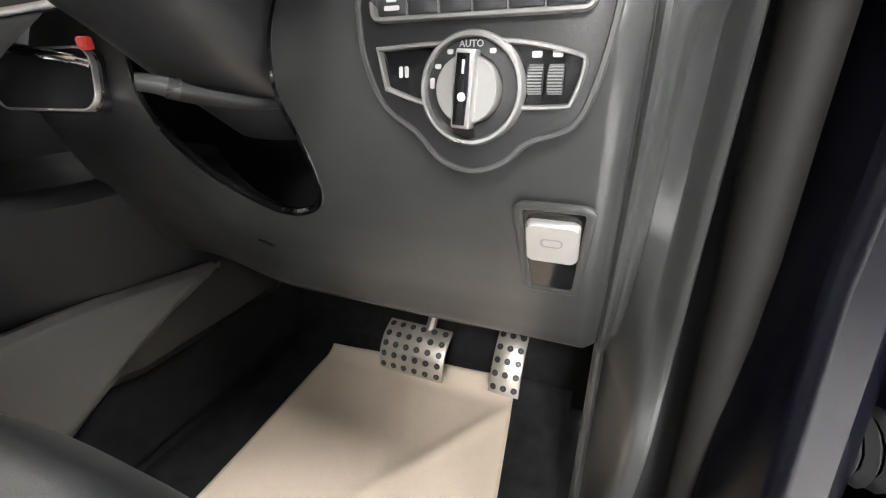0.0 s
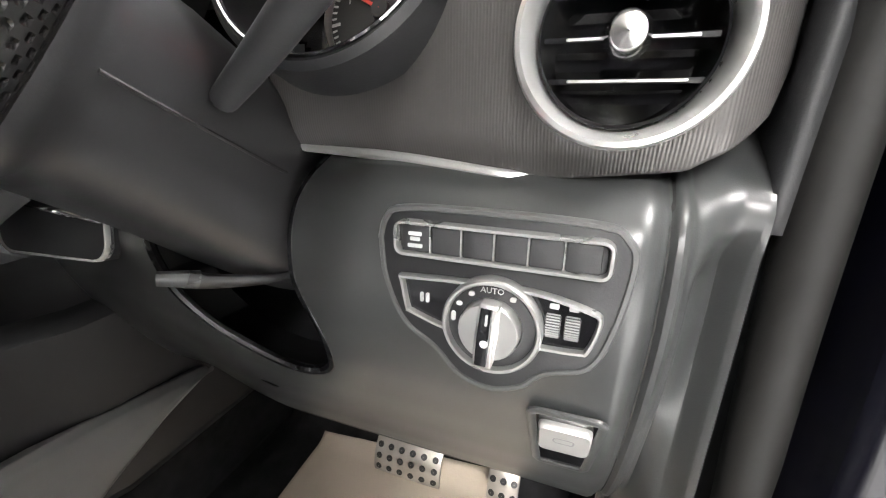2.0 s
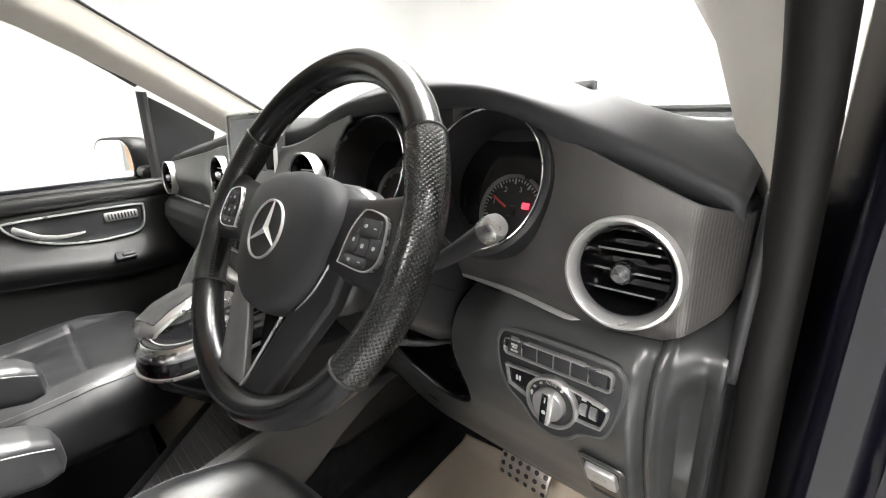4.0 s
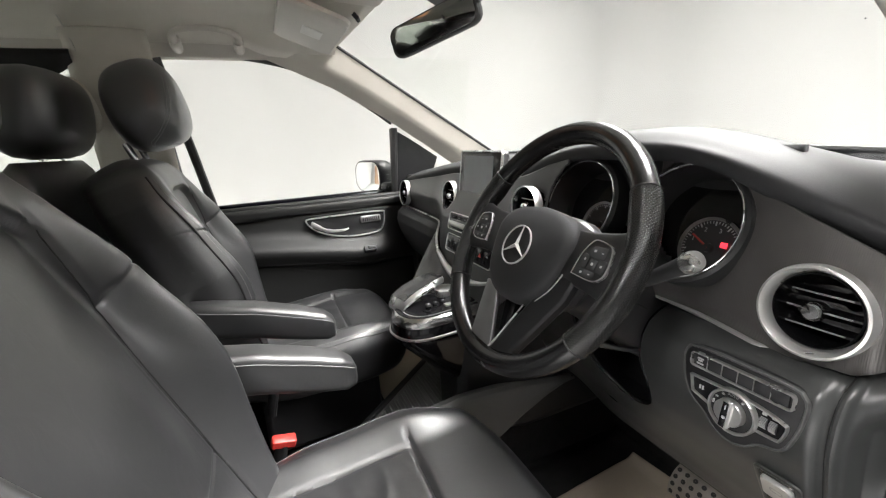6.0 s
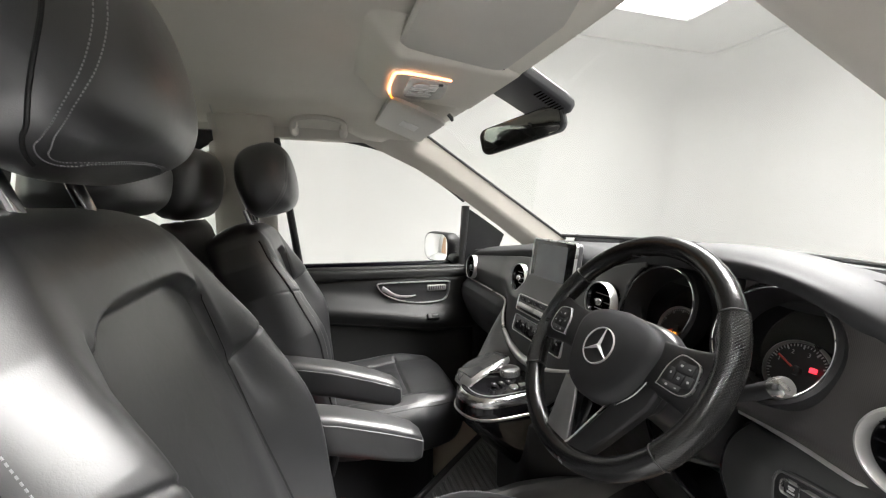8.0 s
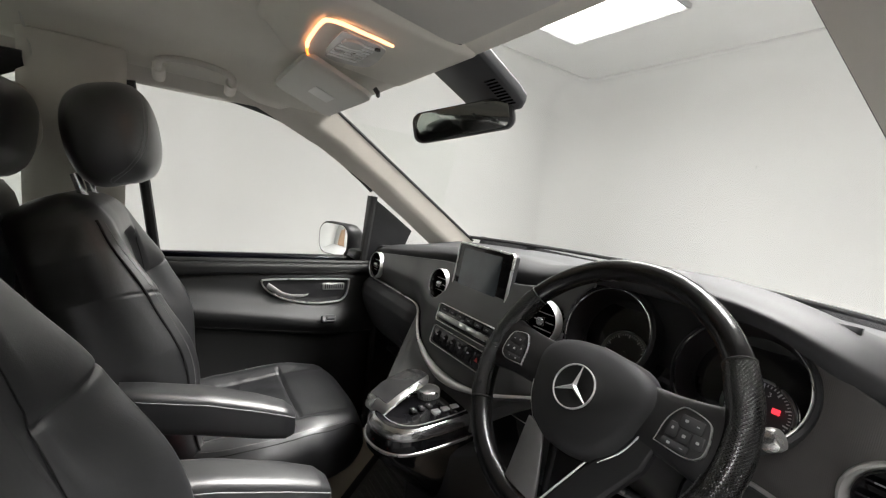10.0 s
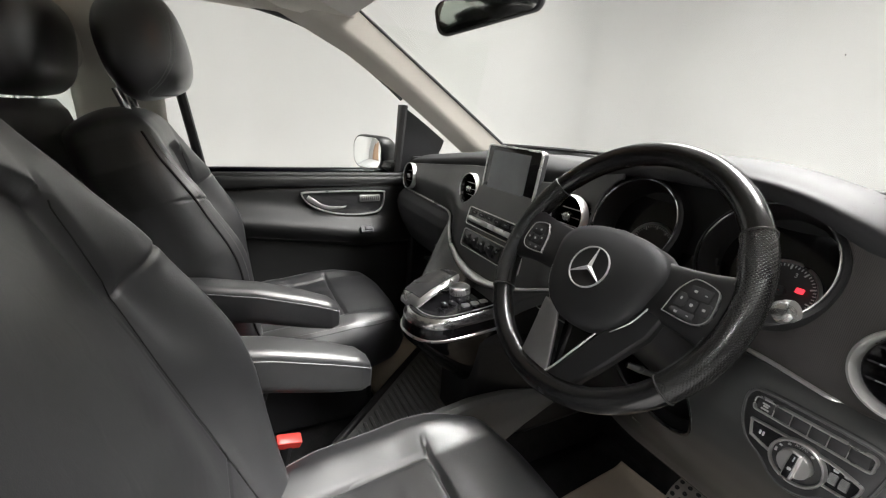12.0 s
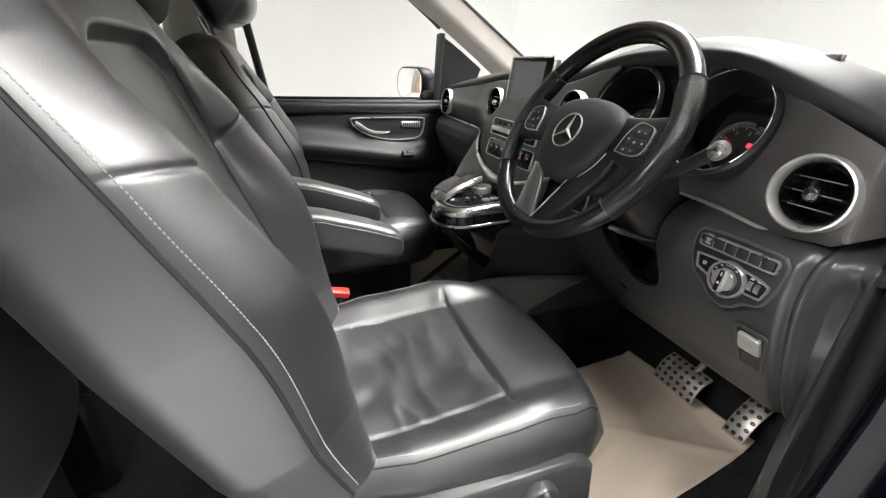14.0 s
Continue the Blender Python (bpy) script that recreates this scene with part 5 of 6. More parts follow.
for k in range(6):
    b = part("button", plate(rrect(0.0172, 0.0155, 0.001), 0.004, row @ pose(-0.0475 + 0.0182 * k, 0, 0), 0.0008), DARK, sw, "black button")
    if k == 0:
        for yy, ww in ((0.003, 0.008), (0.0, 0.006), (-0.004, 0.009)):
            part("button_mark", plate(rrect(ww, 0.0022, 0.0006), 0.0046, row @ pose(-0.0475, yy, 0)), WHITEPRINT, b)
    if k:
        part("button_gap", moved(box(-0.0004, 0.0004, -0.008, 0.008, 0, 0.0046), row @ pose(-0.0566 + 0.0182 * k, 0, 0)), SILVER, sw, "thin silver divider")
lw = [(-0.058, 0.016), (-0.02, 0.018), (0.02, 0.018), (0.050, 0.012), (0.0565, 0.006), (0.052, -0.012), (0.046, -0.015), (0.02, -0.016), (-0.02, -0.016), (-0.050, -0.008), (-0.054, -0.004)]
lw = [(p.x, p.y) for p in curve_through([(a, b, 0) for a, b in lw + lw[:1]], 5)[:-1]]
lwm = sm2 @ pose(0, 0.0, 0.003)
part("wing_rim", band(lw, 0.0028, 0.006, lwm), SILVER, sw, "silver rim")
part("wing_face", plate([(x * 0.95, y * 0.9) for x, y in lw], 0.0025, lwm), GLOSSY, sw)
part("fog_lamp_mark", join(*[plate(rrect(0.0022, 0.006, 0.001), 0.0032, lwm @ pose(-0.042 + d, 0.003, 0)) for d in (-0.0018, 0.0018)]), WHITEPRINT, sw, "white fog lamp mark")
for k in (0, 1):
    w = part("thumb_wheel", lathe([(0.0085, -0.004), (0.0085, 0.004)], lwm @ pose(0.032 + 0.010 * k, -0.001, -0.003, 0, 90), 24, True), DARK, sw, "ribbed thumb wheel")
    part("thumb_ribs", join(*[moved(box(-0.0035, 0.0035, -0.0003, 0.0003, 0.0082, 0.0090), lwm @ pose(0.032 + 0.010 * k, -0.001, -0.003) @ pose(0, 0, 0, -50 + 10 * q)) for q in range(11)]), GREYPRINT, w)
    part("thumb_mark", plate(rrect(0.005, 0.003, 0.0008), 0.0032, lwm @ pose(0.032 + 0.010 * k, 0.0105, 0)), WHITEPRINT, sw, "white lamp mark")
dl = sm2 @ pose(-0.0005, -0.006, 0.004) @ Matrix.Scale(1.07, 4)
part("dial_ring", lathe([(0.0265, -0.002), (0.0265, 0.007), (0.0255, 0.0085), (0.0240, 0.0085), (0.0232, 0.007), (0.0232, 0.004)], dl, 56), SILVER, sw, "silver ring")
part("dial_face", lathe([(0.0235, 0.005), (0.0165, 0.0065), (0.0160, 0.004), (0.0005, 0.004)], dl, 56), DARK, sw, "black dial ring")
part("knob", lathe([(0.0160, 0.004), (0.0158, 0.012), (0.0150, 0.0135), (0.0005, 0.014)], dl, 48), SILVER, sw, "satin silver knob")
gripp = [(-0.0048, -0.0175), (0.0048, -0.0175), (0.0056, 0.0), (0.0048, 0.0175), (-0.0048, 0.0175), (-0.0056, 0.0)]
kg = part("knob_grip", plate(gripp, 0.0185, dl @ pose(0, 0, 0, 0, 0, -4), 0.002, 0.01), SILVER, sw, "silver knob grip", bevel=0.0008)
part("grip_face", plate([(x * 0.62, y * 0.9) for x, y in gripp], 0.0191, dl @ pose(-0.0005, 0, 0, 0, 0, -4), 0.0004, 0.015), GLOSSY, kg, "black grip face")
part("grip_mark", plate(rrect(0.0012, 0.006, 0.0005), 0.0195, dl @ pose(0, 0, 0, 0, 0, -4) @ pose(0, 0.010, 0)), WHITEPRINT, kg, "white pointer")
part("grip_lamp_mark", plate(rrect(0.004, 0.004, 0.0018), 0.0195, dl @ pose(0, -0.003, 0)), WHITEPRINT, kg, "white lamp mark")
lettering("AUTO", dl @ pose(0.0, 0.0203, 0.0065), 0.0044, WHITEPRINT, sw, "white lettering")
for a in (148, 122, 58):
    q = radians(a)
    part("dial_mark", plate(rrect(0.0030, 0.0022, 0.0008), 0.0068, dl @ pose(0.0202 * math.cos(q), 0.0202 * math.sin(q), 0)), WHITEPRINT, sw, "white lamp mark")
part("dial_mark", plate(rrect(0.0022, 0.0050, 0.0008), 0.0068, dl @ pose(-0.0202, 0.003, 0)), WHITEPRINT, sw, "white lamp mark")

# parking brake release handle
brk = thing("brake_release_handle", (0.660, 0.02, 0.44), "silver brake release pull handle in a dark recess", "pull handle")
bm2 = facing((0.6595, 0.0215, 0.4450), (0.02, -0.90, -0.43))
fr = [(x * (1 + 2.6 * y), y) for x, y in rrect(0.046, 0.090, 0.008)]
part("surround", band(fr, 0.006, 0.003, bm2), HARD, brk, "dark grey surround")
part("recess", plate([(x * 0.8, y * 0.86) for x, y in fr], 0.0015, bm2, 0, -0.004), GLOSSY, brk, "black recess")
part("handle", moved(loft([[(x * k, y * k + dy, z) for x, y in rrect(0.034, 0.036, 0.005)] for k, z, dy in ((0.95, -0.002, 0), (1.0, 0.002, 0), (1.0, 0.005, 0), (0.93, 0.0072, 0))]), bm2 @ pose(0, 0.014, 0)), SPOKEBRIGHT, brk, "silver pull handle")
part("handle_mark", band(rrect(0.014, 0.008, 0.003), 0.0012, 0.0006, bm2 @ pose(0, 0.016, 0.0068)), GREYPRINT, brk, "grey printed mark")

# ---- pedals ----
def pedal(name, at, w, h, tilt, cols, rows, label, taper=1.0, bow=0.012):
    ob = thing(name, at, label, "pedal")
    m = Matrix.Translation(at) @ pose(0, 0, 0, tilt, 0, 0)

    def f(u, v):
        x, y = (u - 0.5) * w * (taper + (1 - taper) * v), (v - 0.5) * h
        return m @ Vector((x, y, -bow * (2 * v - 1) ** 2 - 0.004 * (2 * u - 1) ** 2))
    part("plate", grid(f, 18, 18), STEEL, ob, "perforated steel plate", solid=-0.008, bevel=0.001)
    for i in range(cols):
        for j in range(rows):
            u, v = (i + 0.5 + (0.0 if j % 2 else 0.0)) / cols, (j + 0.5) / rows
            p = f(u, v)
            n = (f(min(u + 0.01, 1), v) - f(u - 0.01, v)).cross(f(u, v + 0.01) - f(u, v - 0.01)).normalized()
            n = n if n.z > 0 else -n
            part("rubber_stud", lathe([(0.0050, -0.002), (0.0050, 0.0006), (0.0044, 0.0012), (0.0004, 0.0013)], facing(p + n * 0.004, n, (0, 1, 0)), 12), RUBBER, ob)
    return ob, m


bp_, m_ = pedal("brake_pedal", (0.432, 0.232, 0.146), 0.112, 0.078, 52, 6, 5, "perforated steel brake pedal with black rubber studs", bow=0.016)
part("pedal_arm", tube([(0.448, 0.26, 0.155), (0.455, 0.30, 0.22), (0.46, 0.34, 0.34)], 0.008, 8), STEEL, bp_, "steel arm")
ap_, m_ = pedal("accelerator_pedal", (0.582, 0.262, 0.142), 0.046, 0.098, 50, 3, 5, "narrow perforated steel accelerator pedal", bow=0.01)
part("pedal_arm", tube([(0.595, 0.29, 0.15), (0.60, 0.34, 0.25)], 0.009, 8), DARK, ap_)

# ---- floor coverings ----
def paper_f(u, v):
    a, b, c, d = Vector((0.235, -0.30, 0)), Vector((0.66, -0.30, 0)), Vector((0.580, 0.345, 0)), Vector((0.197, 0.322, 0))
    p = a.lerp(b, u).lerp(d.lerp(c, u), v)
    n = noise.noise(Vector((p.x * 9, p.y * 7, 1.0))) * 0.004 + noise.noise(Vector((p.x * 30, p.y * 12, 4.0))) * 0.0012
    fold = 0.006 * math.exp(-(((p.x - 0.47) * 0.75 - (p.y - 0.12) * 0.5) / 0.012) ** 2) + 0.005 * math.exp(-(((p.x - 0.40) + (p.y - 0.2) * 0.4) / 0.02) ** 2)
    return (p.x, p.y, 0.016 + n + fold + 0.03 * smooth(0.29, 0.36, p.y))


paper = tagged(make("paper_floor_mat", grid(paper_f, 60, 90), PAPER, solid=0.001), "creased beige protective paper mat on the driver's floor", "paper mat")
fm = tagged(make("carpet_floor_mat", grid(lambda u, v: (0.10 + 0.58 * u, -0.35 + 0.72 * v, 0.006 + 0.03 * smooth(0.9, 1.0, v)), 20, 30), CARPET, solid=0.005), "black carpet mat under the paper in the driver's footwell", "floor mat")

# bulge of the tunnel beside the pedals
def hump_f(u, v):
    y = -0.45 + 0.60 * u
    xr = table(y, [(-0.45, 0.11), (-0.10, 0.120), (0.15, 0.145)])
    zt = table(y, [(-0.45, 0.26), (-0.15, 0.303), (0.0, 0.303), (0.15, 0.288)])
    zb = table(y, [(-0.45, 0.06), (-0.20, 0.09), (-0.07, 0.155), (0.0, 0.205), (0.08, 0.252), (0.15, 0.282)])
    pts = [(xr - 0.06, zb - 0.05), (xr - 0.015, zb - 0.012), (xr + 0.004, zb + 0.01), (xr + 0.006, (zb + zt) / 2), (xr, zt - 0.008), (xr - 0.012, zt), (xr - 0.032, zt - 0.005), (xr - 0.052, zt - 0.05), (xr - 0.075, 0.12), (xr - 0.09, 0.0)]
    t = v * (len(pts) - 1)
    i = min(int(t), len(pts) - 2)
    k = t - i
    return (pts[i][0] + (pts[i + 1][0] - pts[i][0]) * k, y, pts[i][1] + (pts[i + 1][1] - pts[i][1]) * k)


structure("tunnel", grid(hump_f, 40, 54), TUNNELGREY, "dark grey moulded tunnel between the footwells", "tunnel", sharp=70)

structure("footwell_side", box(0.02, 0.085, -0.10, 0.50, 0.0, 0.25), CARPET, "black carpeted side of the driver's footwell", "footwell", bevel=0.02)

# ribbed mat between the seats
mat = thing("ribbed_mat", (-0.30, -0.1, 0.006), "grey ribbed rubber step mat between the seats", "mat")


def mat_left(y):
    return table(y, [(-0.42, -0.055), (-0.30, -0.160), (-0.20, -0.250), (0.056, -0.477), (0.20, -0.60)])


part("mat_sheet", grid(lambda u, v: (mat_left(-0.42 + 0.62 * v) * (1 - u) + 0.05 * u, -0.42 + 0.62 * v, 0.140), 4, 30), MATGREY, mat)
part("mat_riser", grid(lambda u, v: (mat_left(-0.42 + 0.62 * u) + 0.004, -0.42 + 0.62 * u, 0.005 + 0.135 * v), 30, 3), DARK, mat, "black step face", solid=0.004)
for k in range(30):
    y = -0.40 + 0.02 * k
    part("rib", box(mat_left(y) + 0.03, 0.045, y, y + 0.009, 0.138, 0.1465), MATGREY, mat, bevel=0.002)
part("mat_edge", tube([(mat_left(-0.42 + 0.031 * k), -0.42 + 0.031 * k, 0.136) for k in range(21)], 0.012, 10), DARK, mat, "black rolled edge")
structure("passenger_floor_paper", box(-0.72, -0.36, -0.22, 0.32, 0.0, 0.02), PAPER, "beige protective paper on the passenger's floor", "paper")

# ---- seats ----
BACK0 = Vector((0, -0.590, 0.315))
BL = 0.665


HRW = [(0, 0.125), (0.2, 0.152), (0.45, 0.166), (0.7, 0.160), (0.9, 0.138), (1, 0.115)]


def back_half(s):
    return table(s, [(0, 0.225), (0.12, 0.250), (0.30, 0.258), (0.45, 0.250), (0.54, 0.232), (0.60, 0.205), (0.64, 0.178), (0.665, 0.15)])


PANEL_X = [(0.0, 0.148), (0.2, 0.150), (0.40, 0.156), (0.50, 0.148), (0.56, 0.138)]


def back_front(x, s, grooves=True):
    """How far the front of the backrest stands out at x and height s."""
    a = abs(x)
    h = back_half(s)
    px = table(s, PANEL_X)
    d = 0.012
    bol = smooth(px - 0.01, px + 0.055, a) * (1 - smooth(0.42, 0.60, s) * 0.8)
    d += (0.058 + 0.042 * math.exp(-((s - 0.27) / 0.14) ** 2)) * bol
    d -= 0.020 * smooth(h - 0.05, h, a)
    # the yoke stands proud round the top of the centre panel
    ptop = 0.550 - 0.045 * (a / 0.15) ** 5
    inside = (1 - smooth(px - 0.009, px + 0.004, a)) * (1 - smooth(ptop - 0.008, ptop + 0.006, s))
    d += 0.022 * (1 - inside) * smooth(0.30, 0.52, s) * (1 - smooth(0.58, 0.665, s)) * (1 - 0.6 * bol)
    d += 0.012 * math.exp(-((s - 0.26) / 0.12) ** 2) * (1 - smooth(0.05, px, a))
    d += 0.0022 * noise.noise(Vector((x * 11, s * 9, 3.3)))
    if grooves:
        d -= 0.006 * math.exp(-((a - px) / 0.0032) ** 2) * (1 - smooth(0.52, 0.545, s))
        d -= 0.0022 * math.exp(-((s - 0.135) / 0.0032) ** 2) * (1 - smooth(px - 0.004, px + 0.006, a))
        sb = 0.398 + (a - px) * 0.50
        d -= 0.004 * math.exp(-((s - sb) / 0.0034) ** 2) * smooth(px - 0.004, px + 0.01, a)
        # pinch below the crossing seam
        d -= 0.010 * math.exp(-((a - px - 0.012 - 0.10 * (0.400 - s)) / 0.010) ** 2) * smooth(0.24, 0.36, s) * (1 - smooth(0.400, 0.420, s))
    return d


def back_edge(s, ang):
    """A place on the rounded side of the backrest: x and how far it stands out."""
    a = radians(ang)
    x = back_half(s) * sgn(math.cos(a), 0.55)
    return x, -0.045 + sgn(math.sin(a), 0.42) * (back_front(x, s, False) + 0.045)


def seat(name, cx, mir, label, lean, rise, head, corner):
    BACKD = Vector((0, -math.sin(radians(lean)), math.cos(radians(lean))))
    BACKN = Vector((0, BACKD.z, -BACKD.y))
    shift = Vector((0, 0, 0))
    ob = thing(name, (cx + shift.x, -0.45 + shift.y, 0.02), label, "car seat", "front seats")

    def W(p):
        p = Vector(p)
        return Vector((cx + mir * p.x, p.y, p.z)) + shift

    def back_pt(x, s, lift=0.0):
        return W(BACK0 + BACKD * s * rise + BACKN * (back_front(x, s) + lift) + Vector((x, 0, 0)))

    # backrest
    rings = []
    N = 320
    for j in range(271):
        s = BL * j / 270
        e = min(1.0, math.sqrt(max(0.0, 1 - max(0.0, (s - (BL - 0.05)) / 0.05) ** 2)) + 0.02)
        h = back_half(s)
        ring = []
        for k in range(N):
            a = 2 * math.pi * k / N
            ca, sa = math.cos(a), math.sin(a)
            x = h * sgn(ca, 0.55) * (0.6 + 0.4 * e)
            if sa >= 0:
                d = -0.045 + sgn(sa, 0.42) * (back_front(x, s) + 0.045) * e
            else:
                d = -0.045 + sgn(sa, 0.9) * 0.098 * e
            ring.append(W(BACK0 + BACKD * s * rise + BACKN * d + Vector((x, 0, 0))))
        rings.append(ring)
    part("backrest", loft(rings), LEATHER, ob, "black leather backrest with raised bolsters", sharp=80)

    # sewn lines round the centre panel and across the bolsters
    for s_ in (-1, 1):
        side = [back_pt(s_ * table(q, PANEL_X), q, 0.0004) for q in [0.02 + 0.49 * k / 70 for k in range(71)]]
        part("panel_seam", tube(side, 0.0009, 5), SEAM, ob, "dark sewn seam")

    # cushion
    CY0, CY1 = -0.66, -0.128

    def half(t):
        return table(t, [(0, 0.20), (0.3, 0.232), (0.6, 0.238), (0.85, 0.232), (0.95, 0.222), (1.0, 0.208)])

    def half_at(x, t):
        # the inner bolster is the wider one
        return half(t) + (0.028 * smooth(0.0, 0.25, t) * (1 - smooth(0.72, 1.0, t)) if x < 0 else 0.0)

    def top(x, t):
        a, h = abs(x), half_at(x, t)
        z = 0.318 + 0.024 * smooth(0.1, 0.8, t) - 0.020 * smooth(0.90, 1.0, t) ** 2
        z += (0.026 if x > 0 else 0.034) * smooth(0.135, 0.20, a) * (1 - smooth(0.66, 0.95, t) * 0.65)
        z -= 0.018 * smooth(h - 0.035, h, a)
        z -= 0.006 * math.exp(-((a - 0.145) / 0.0042) ** 2) * (1 - smooth(0.62, 0.65, t))
        z -= 0.009 * math.exp(-((t - 0.635 - 0.05 * a) / 0.0075) ** 2) * (1 - smooth(0.16, 0.18, a))
        dip = math.exp(-((x - 0.03) / 0.11) ** 2 - ((t - 0.36) / 0.22) ** 2)
        z -= 0.012 * dip
        wr = noise.noise(Vector((x * 16 + t * 4, t * 7, 7.7)))
        z += 0.014 * wr * dip + 0.0025 * noise.noise(Vector((x * 8, t * 7, 1.7)))
        z += 0.007 * dip * (1 - abs(noise.noise(Vector((x * 9 - t * 7, t * 10, 2.1))))) ** 4
        return z
    rings = []
    for j in range(111):
        t = j / 110
        e0 = math.sqrt(max(0.0, 1 - max(0.0, (t - 0.90) / 0.10) ** 2)) if t > 0.9 else 1.0
        e = max(0.03, e0)
        y = CY0 + (CY1 - CY0) * t
        ring = []
        for k in range(N):
            a = 2 * math.pi * k / N
            x = half_at(math.cos(a), t) * sgn(math.cos(a), 0.5)
            sa = math.sin(a)
            z = 0.262 + (sgn(sa, 0.45) * (top(x, t) - 0.262) if sa >= 0 else sgn(sa, 0.5) * 0.085) * e
            # rounded plan at the front
            yy = y - 0.045 * (abs(x) / 0.236) ** 3 * smooth(0.5, 1.0, t)
            ring.append(W((x, yy, z)))
        rings.append(ring)
    part("cushion", loft(rings), LEATHER, ob, "black leather cushion, creased from use", sharp=80)

    def top_pt(x, t, lift=0.001):
        cs = min(1.0, (abs(x) / half_at(x, t)) ** 2)
        e = math.sqrt(max(0.0, 1 - max(0.0, (t - 0.90) / 0.10) ** 2))
        z = 0.262 + math.sqrt(1 - cs * cs) ** 0.45 * (top(x, t) - 0.262) * e
        return W((x, CY0 + (CY1 - CY0) * t - 0.045 * (abs(x) / 0.236) ** 3 * smooth(0.5, 1.0, t), z + lift))

    # seams and stitching
    for s_ in (-1, 1):
        def edge_pt(s, ang, out):
            x, d = back_edge(s, ang)
            return W(BACK0 + BACKD * s * rise + BACKN * (d + out) + Vector((s_ * (x + out), 0, 0)))
        line = [edge_pt(s, corner, 0.0006) for s in [0.0 + 0.60 * k / 60 for k in range(61)]]
        part("piping", tube(line, 0.0026, 6), SEAM, ob, "black piping")
        st = []
        for k in range(130):
            s0 = 0.01 + 0.58 * k / 130
            st.append(tube([edge_pt(s, corner + 7, 0.0004) for s in (s0, s0 + 0.0026)], 0.0007, 5))
        part("stitching", join(*st), STITCH, ob, "pale grey stitching")
        st = []
        for k in range(100):
            t0 = 0.10 + 0.78 * k / 100
            st.append(tube([top_pt(s_ * (half_at(s_, t) - 0.030), t) for t in (t0, t0 + 0.005)], 0.0006, 5))
        part("stitching", join(*st), STITCH, ob, "pale grey stitching")
        part("cushion_piping", tube([top_pt(s_ * (half_at(s_, t) - 0.022), t, -0.0004) for t in [0.06 + 0.90 * k / 60 for k in range(61)]], 0.0013, 6), SEAM, ob, "black piping")

    # headrest: a rounded pillow with two rows of stitching on each side
    hc = Vector((0, head[0], head[1]))
    HW, HD, HH = 0.145, 0.084, 0.108

    def head_pt(a, b, out=0.0):
        cb, sb = math.cos(b), math.sin(b)
        e = 0.62 if b > 0 else 0.52
        x = (HW + out) * sgn(math.cos(a), 0.72) * abs(cb) ** e
        d = (HD + out) * sgn(math.sin(a), 0.78) * abs(cb) ** e
        z = (HH + out) * sgn(sb, 0.86)
        d += 0.010 * (z / HH) - 0.014 * (x / HW) ** 2
        x *= 1 - 0.07 * (z / HH)
        return W(hc + BACKD * z + BACKN * d + Vector((x, 0, 0)))

    rings = [[head_pt(2 * math.pi * k / 64, math.pi * (j / 40 - 0.5) * 0.998) for k in range(64)] for j in range(41)]
    part("headrest", loft(rings), LEATHER, ob, "black leather headrest with pale stitching", sharp=80)
    for s_ in (-1, 1):
        for off in (0.0, 0.11):
            # down the side of the pillow, then round under its front
            run = [(1.42 - off * 0.6, 1.30), (1.26 - off, 0.75), (1.10 - off, 0.30), (0.92 - off, -0.06), (0.68 - off, -0.42), (0.34 - off, -0.74), (0.06 - off, -0.95), (-0.06 - off * 0.6, -1.16 - off * 0.4), (0.25, -1.34 - off * 0.4), (0.85, -1.42 - off * 0.3), (1.57, -1.45 - off * 0.2)]
            fine = curve_through([(a, b, 0) for a, b in run], 12)
            st = []
            for k in range(0, len(fine) - 1):
                p, q = fine[k], fine[k].lerp(fine[k + 1], 0.55)
                st.append(tube([head_pt(v.x if s_ > 0 else math.pi - v.x, v.y, 0.0003) for v in (p, q)], 0.0007, 5))
            part("stitching", join(*st), STITCH, ob, "pale grey stitching")
        if mir > 0:
            rear = [(1.20, 1.25), (0.95, 0.80), (0.68, 0.30), (0.44, -0.10), (0.16, -0.54), (-0.05, -0.85), (-0.30, -1.10)]
            part("piping", tube([head_pt(v.x if s_ > 0 else math.pi - v.x, v.y, 0.0002) for v in curve_through([(a, b, 0) for a, b in rear], 8)], 0.0018, 6), SEAM, ob, "black piping")
        p0 = hc - BACKD * (HH + 0.07) + BACKN * ((BACK0 + BACKD * BL * rise - hc).dot(BACKN) - 0.012) + Vector((s_ * 0.062, 0, 0))
        part("headrest_post", tube([W(p0), W(p0 + BACKD * 0.11)], 0.0085, 14), CHROME, ob, "chrome post")
        part("post_collar", tube([W(p0 + BACKD * 0.02), W(p0 + BACKD * 0.036)], 0.012, 12), DARK, ob)

    # folding armrest on the inner side
    ARM = [(-0.300, -0.70, 0.520, 0.030, 0.036), (-0.302, -0.66, 0.508, 0.036, 0.042), (-0.304, -0.56, 0.486, 0.037, 0.043), (-0.306, -0.46, 0.455, 0.036, 0.041), (-0.307, -0.405, 0.437, 0.033, 0.036), (-0.307, -0.385, 0.430, 0.024, 0.026), (-0.307, -0.378, 0.427, 0.008, 0.010)]
    rings = []
    for i in range(len(ARM) - 1):
        for q in range(6):
            f = q / 6
            x, y, z, w, h = (a + (b - a) * f for a, b in zip(ARM[i], ARM[i + 1]))
            rings.append([W((x + w * sgn(math.cos(b), 0.42), y, z + h * sgn(math.sin(b), 0.42))) for b in [2 * math.pi * k / 32 for k in range(32)]])
    part("armrest", loft(rings), LEATHER, ob, "black leather folding armrest", sharp=80)
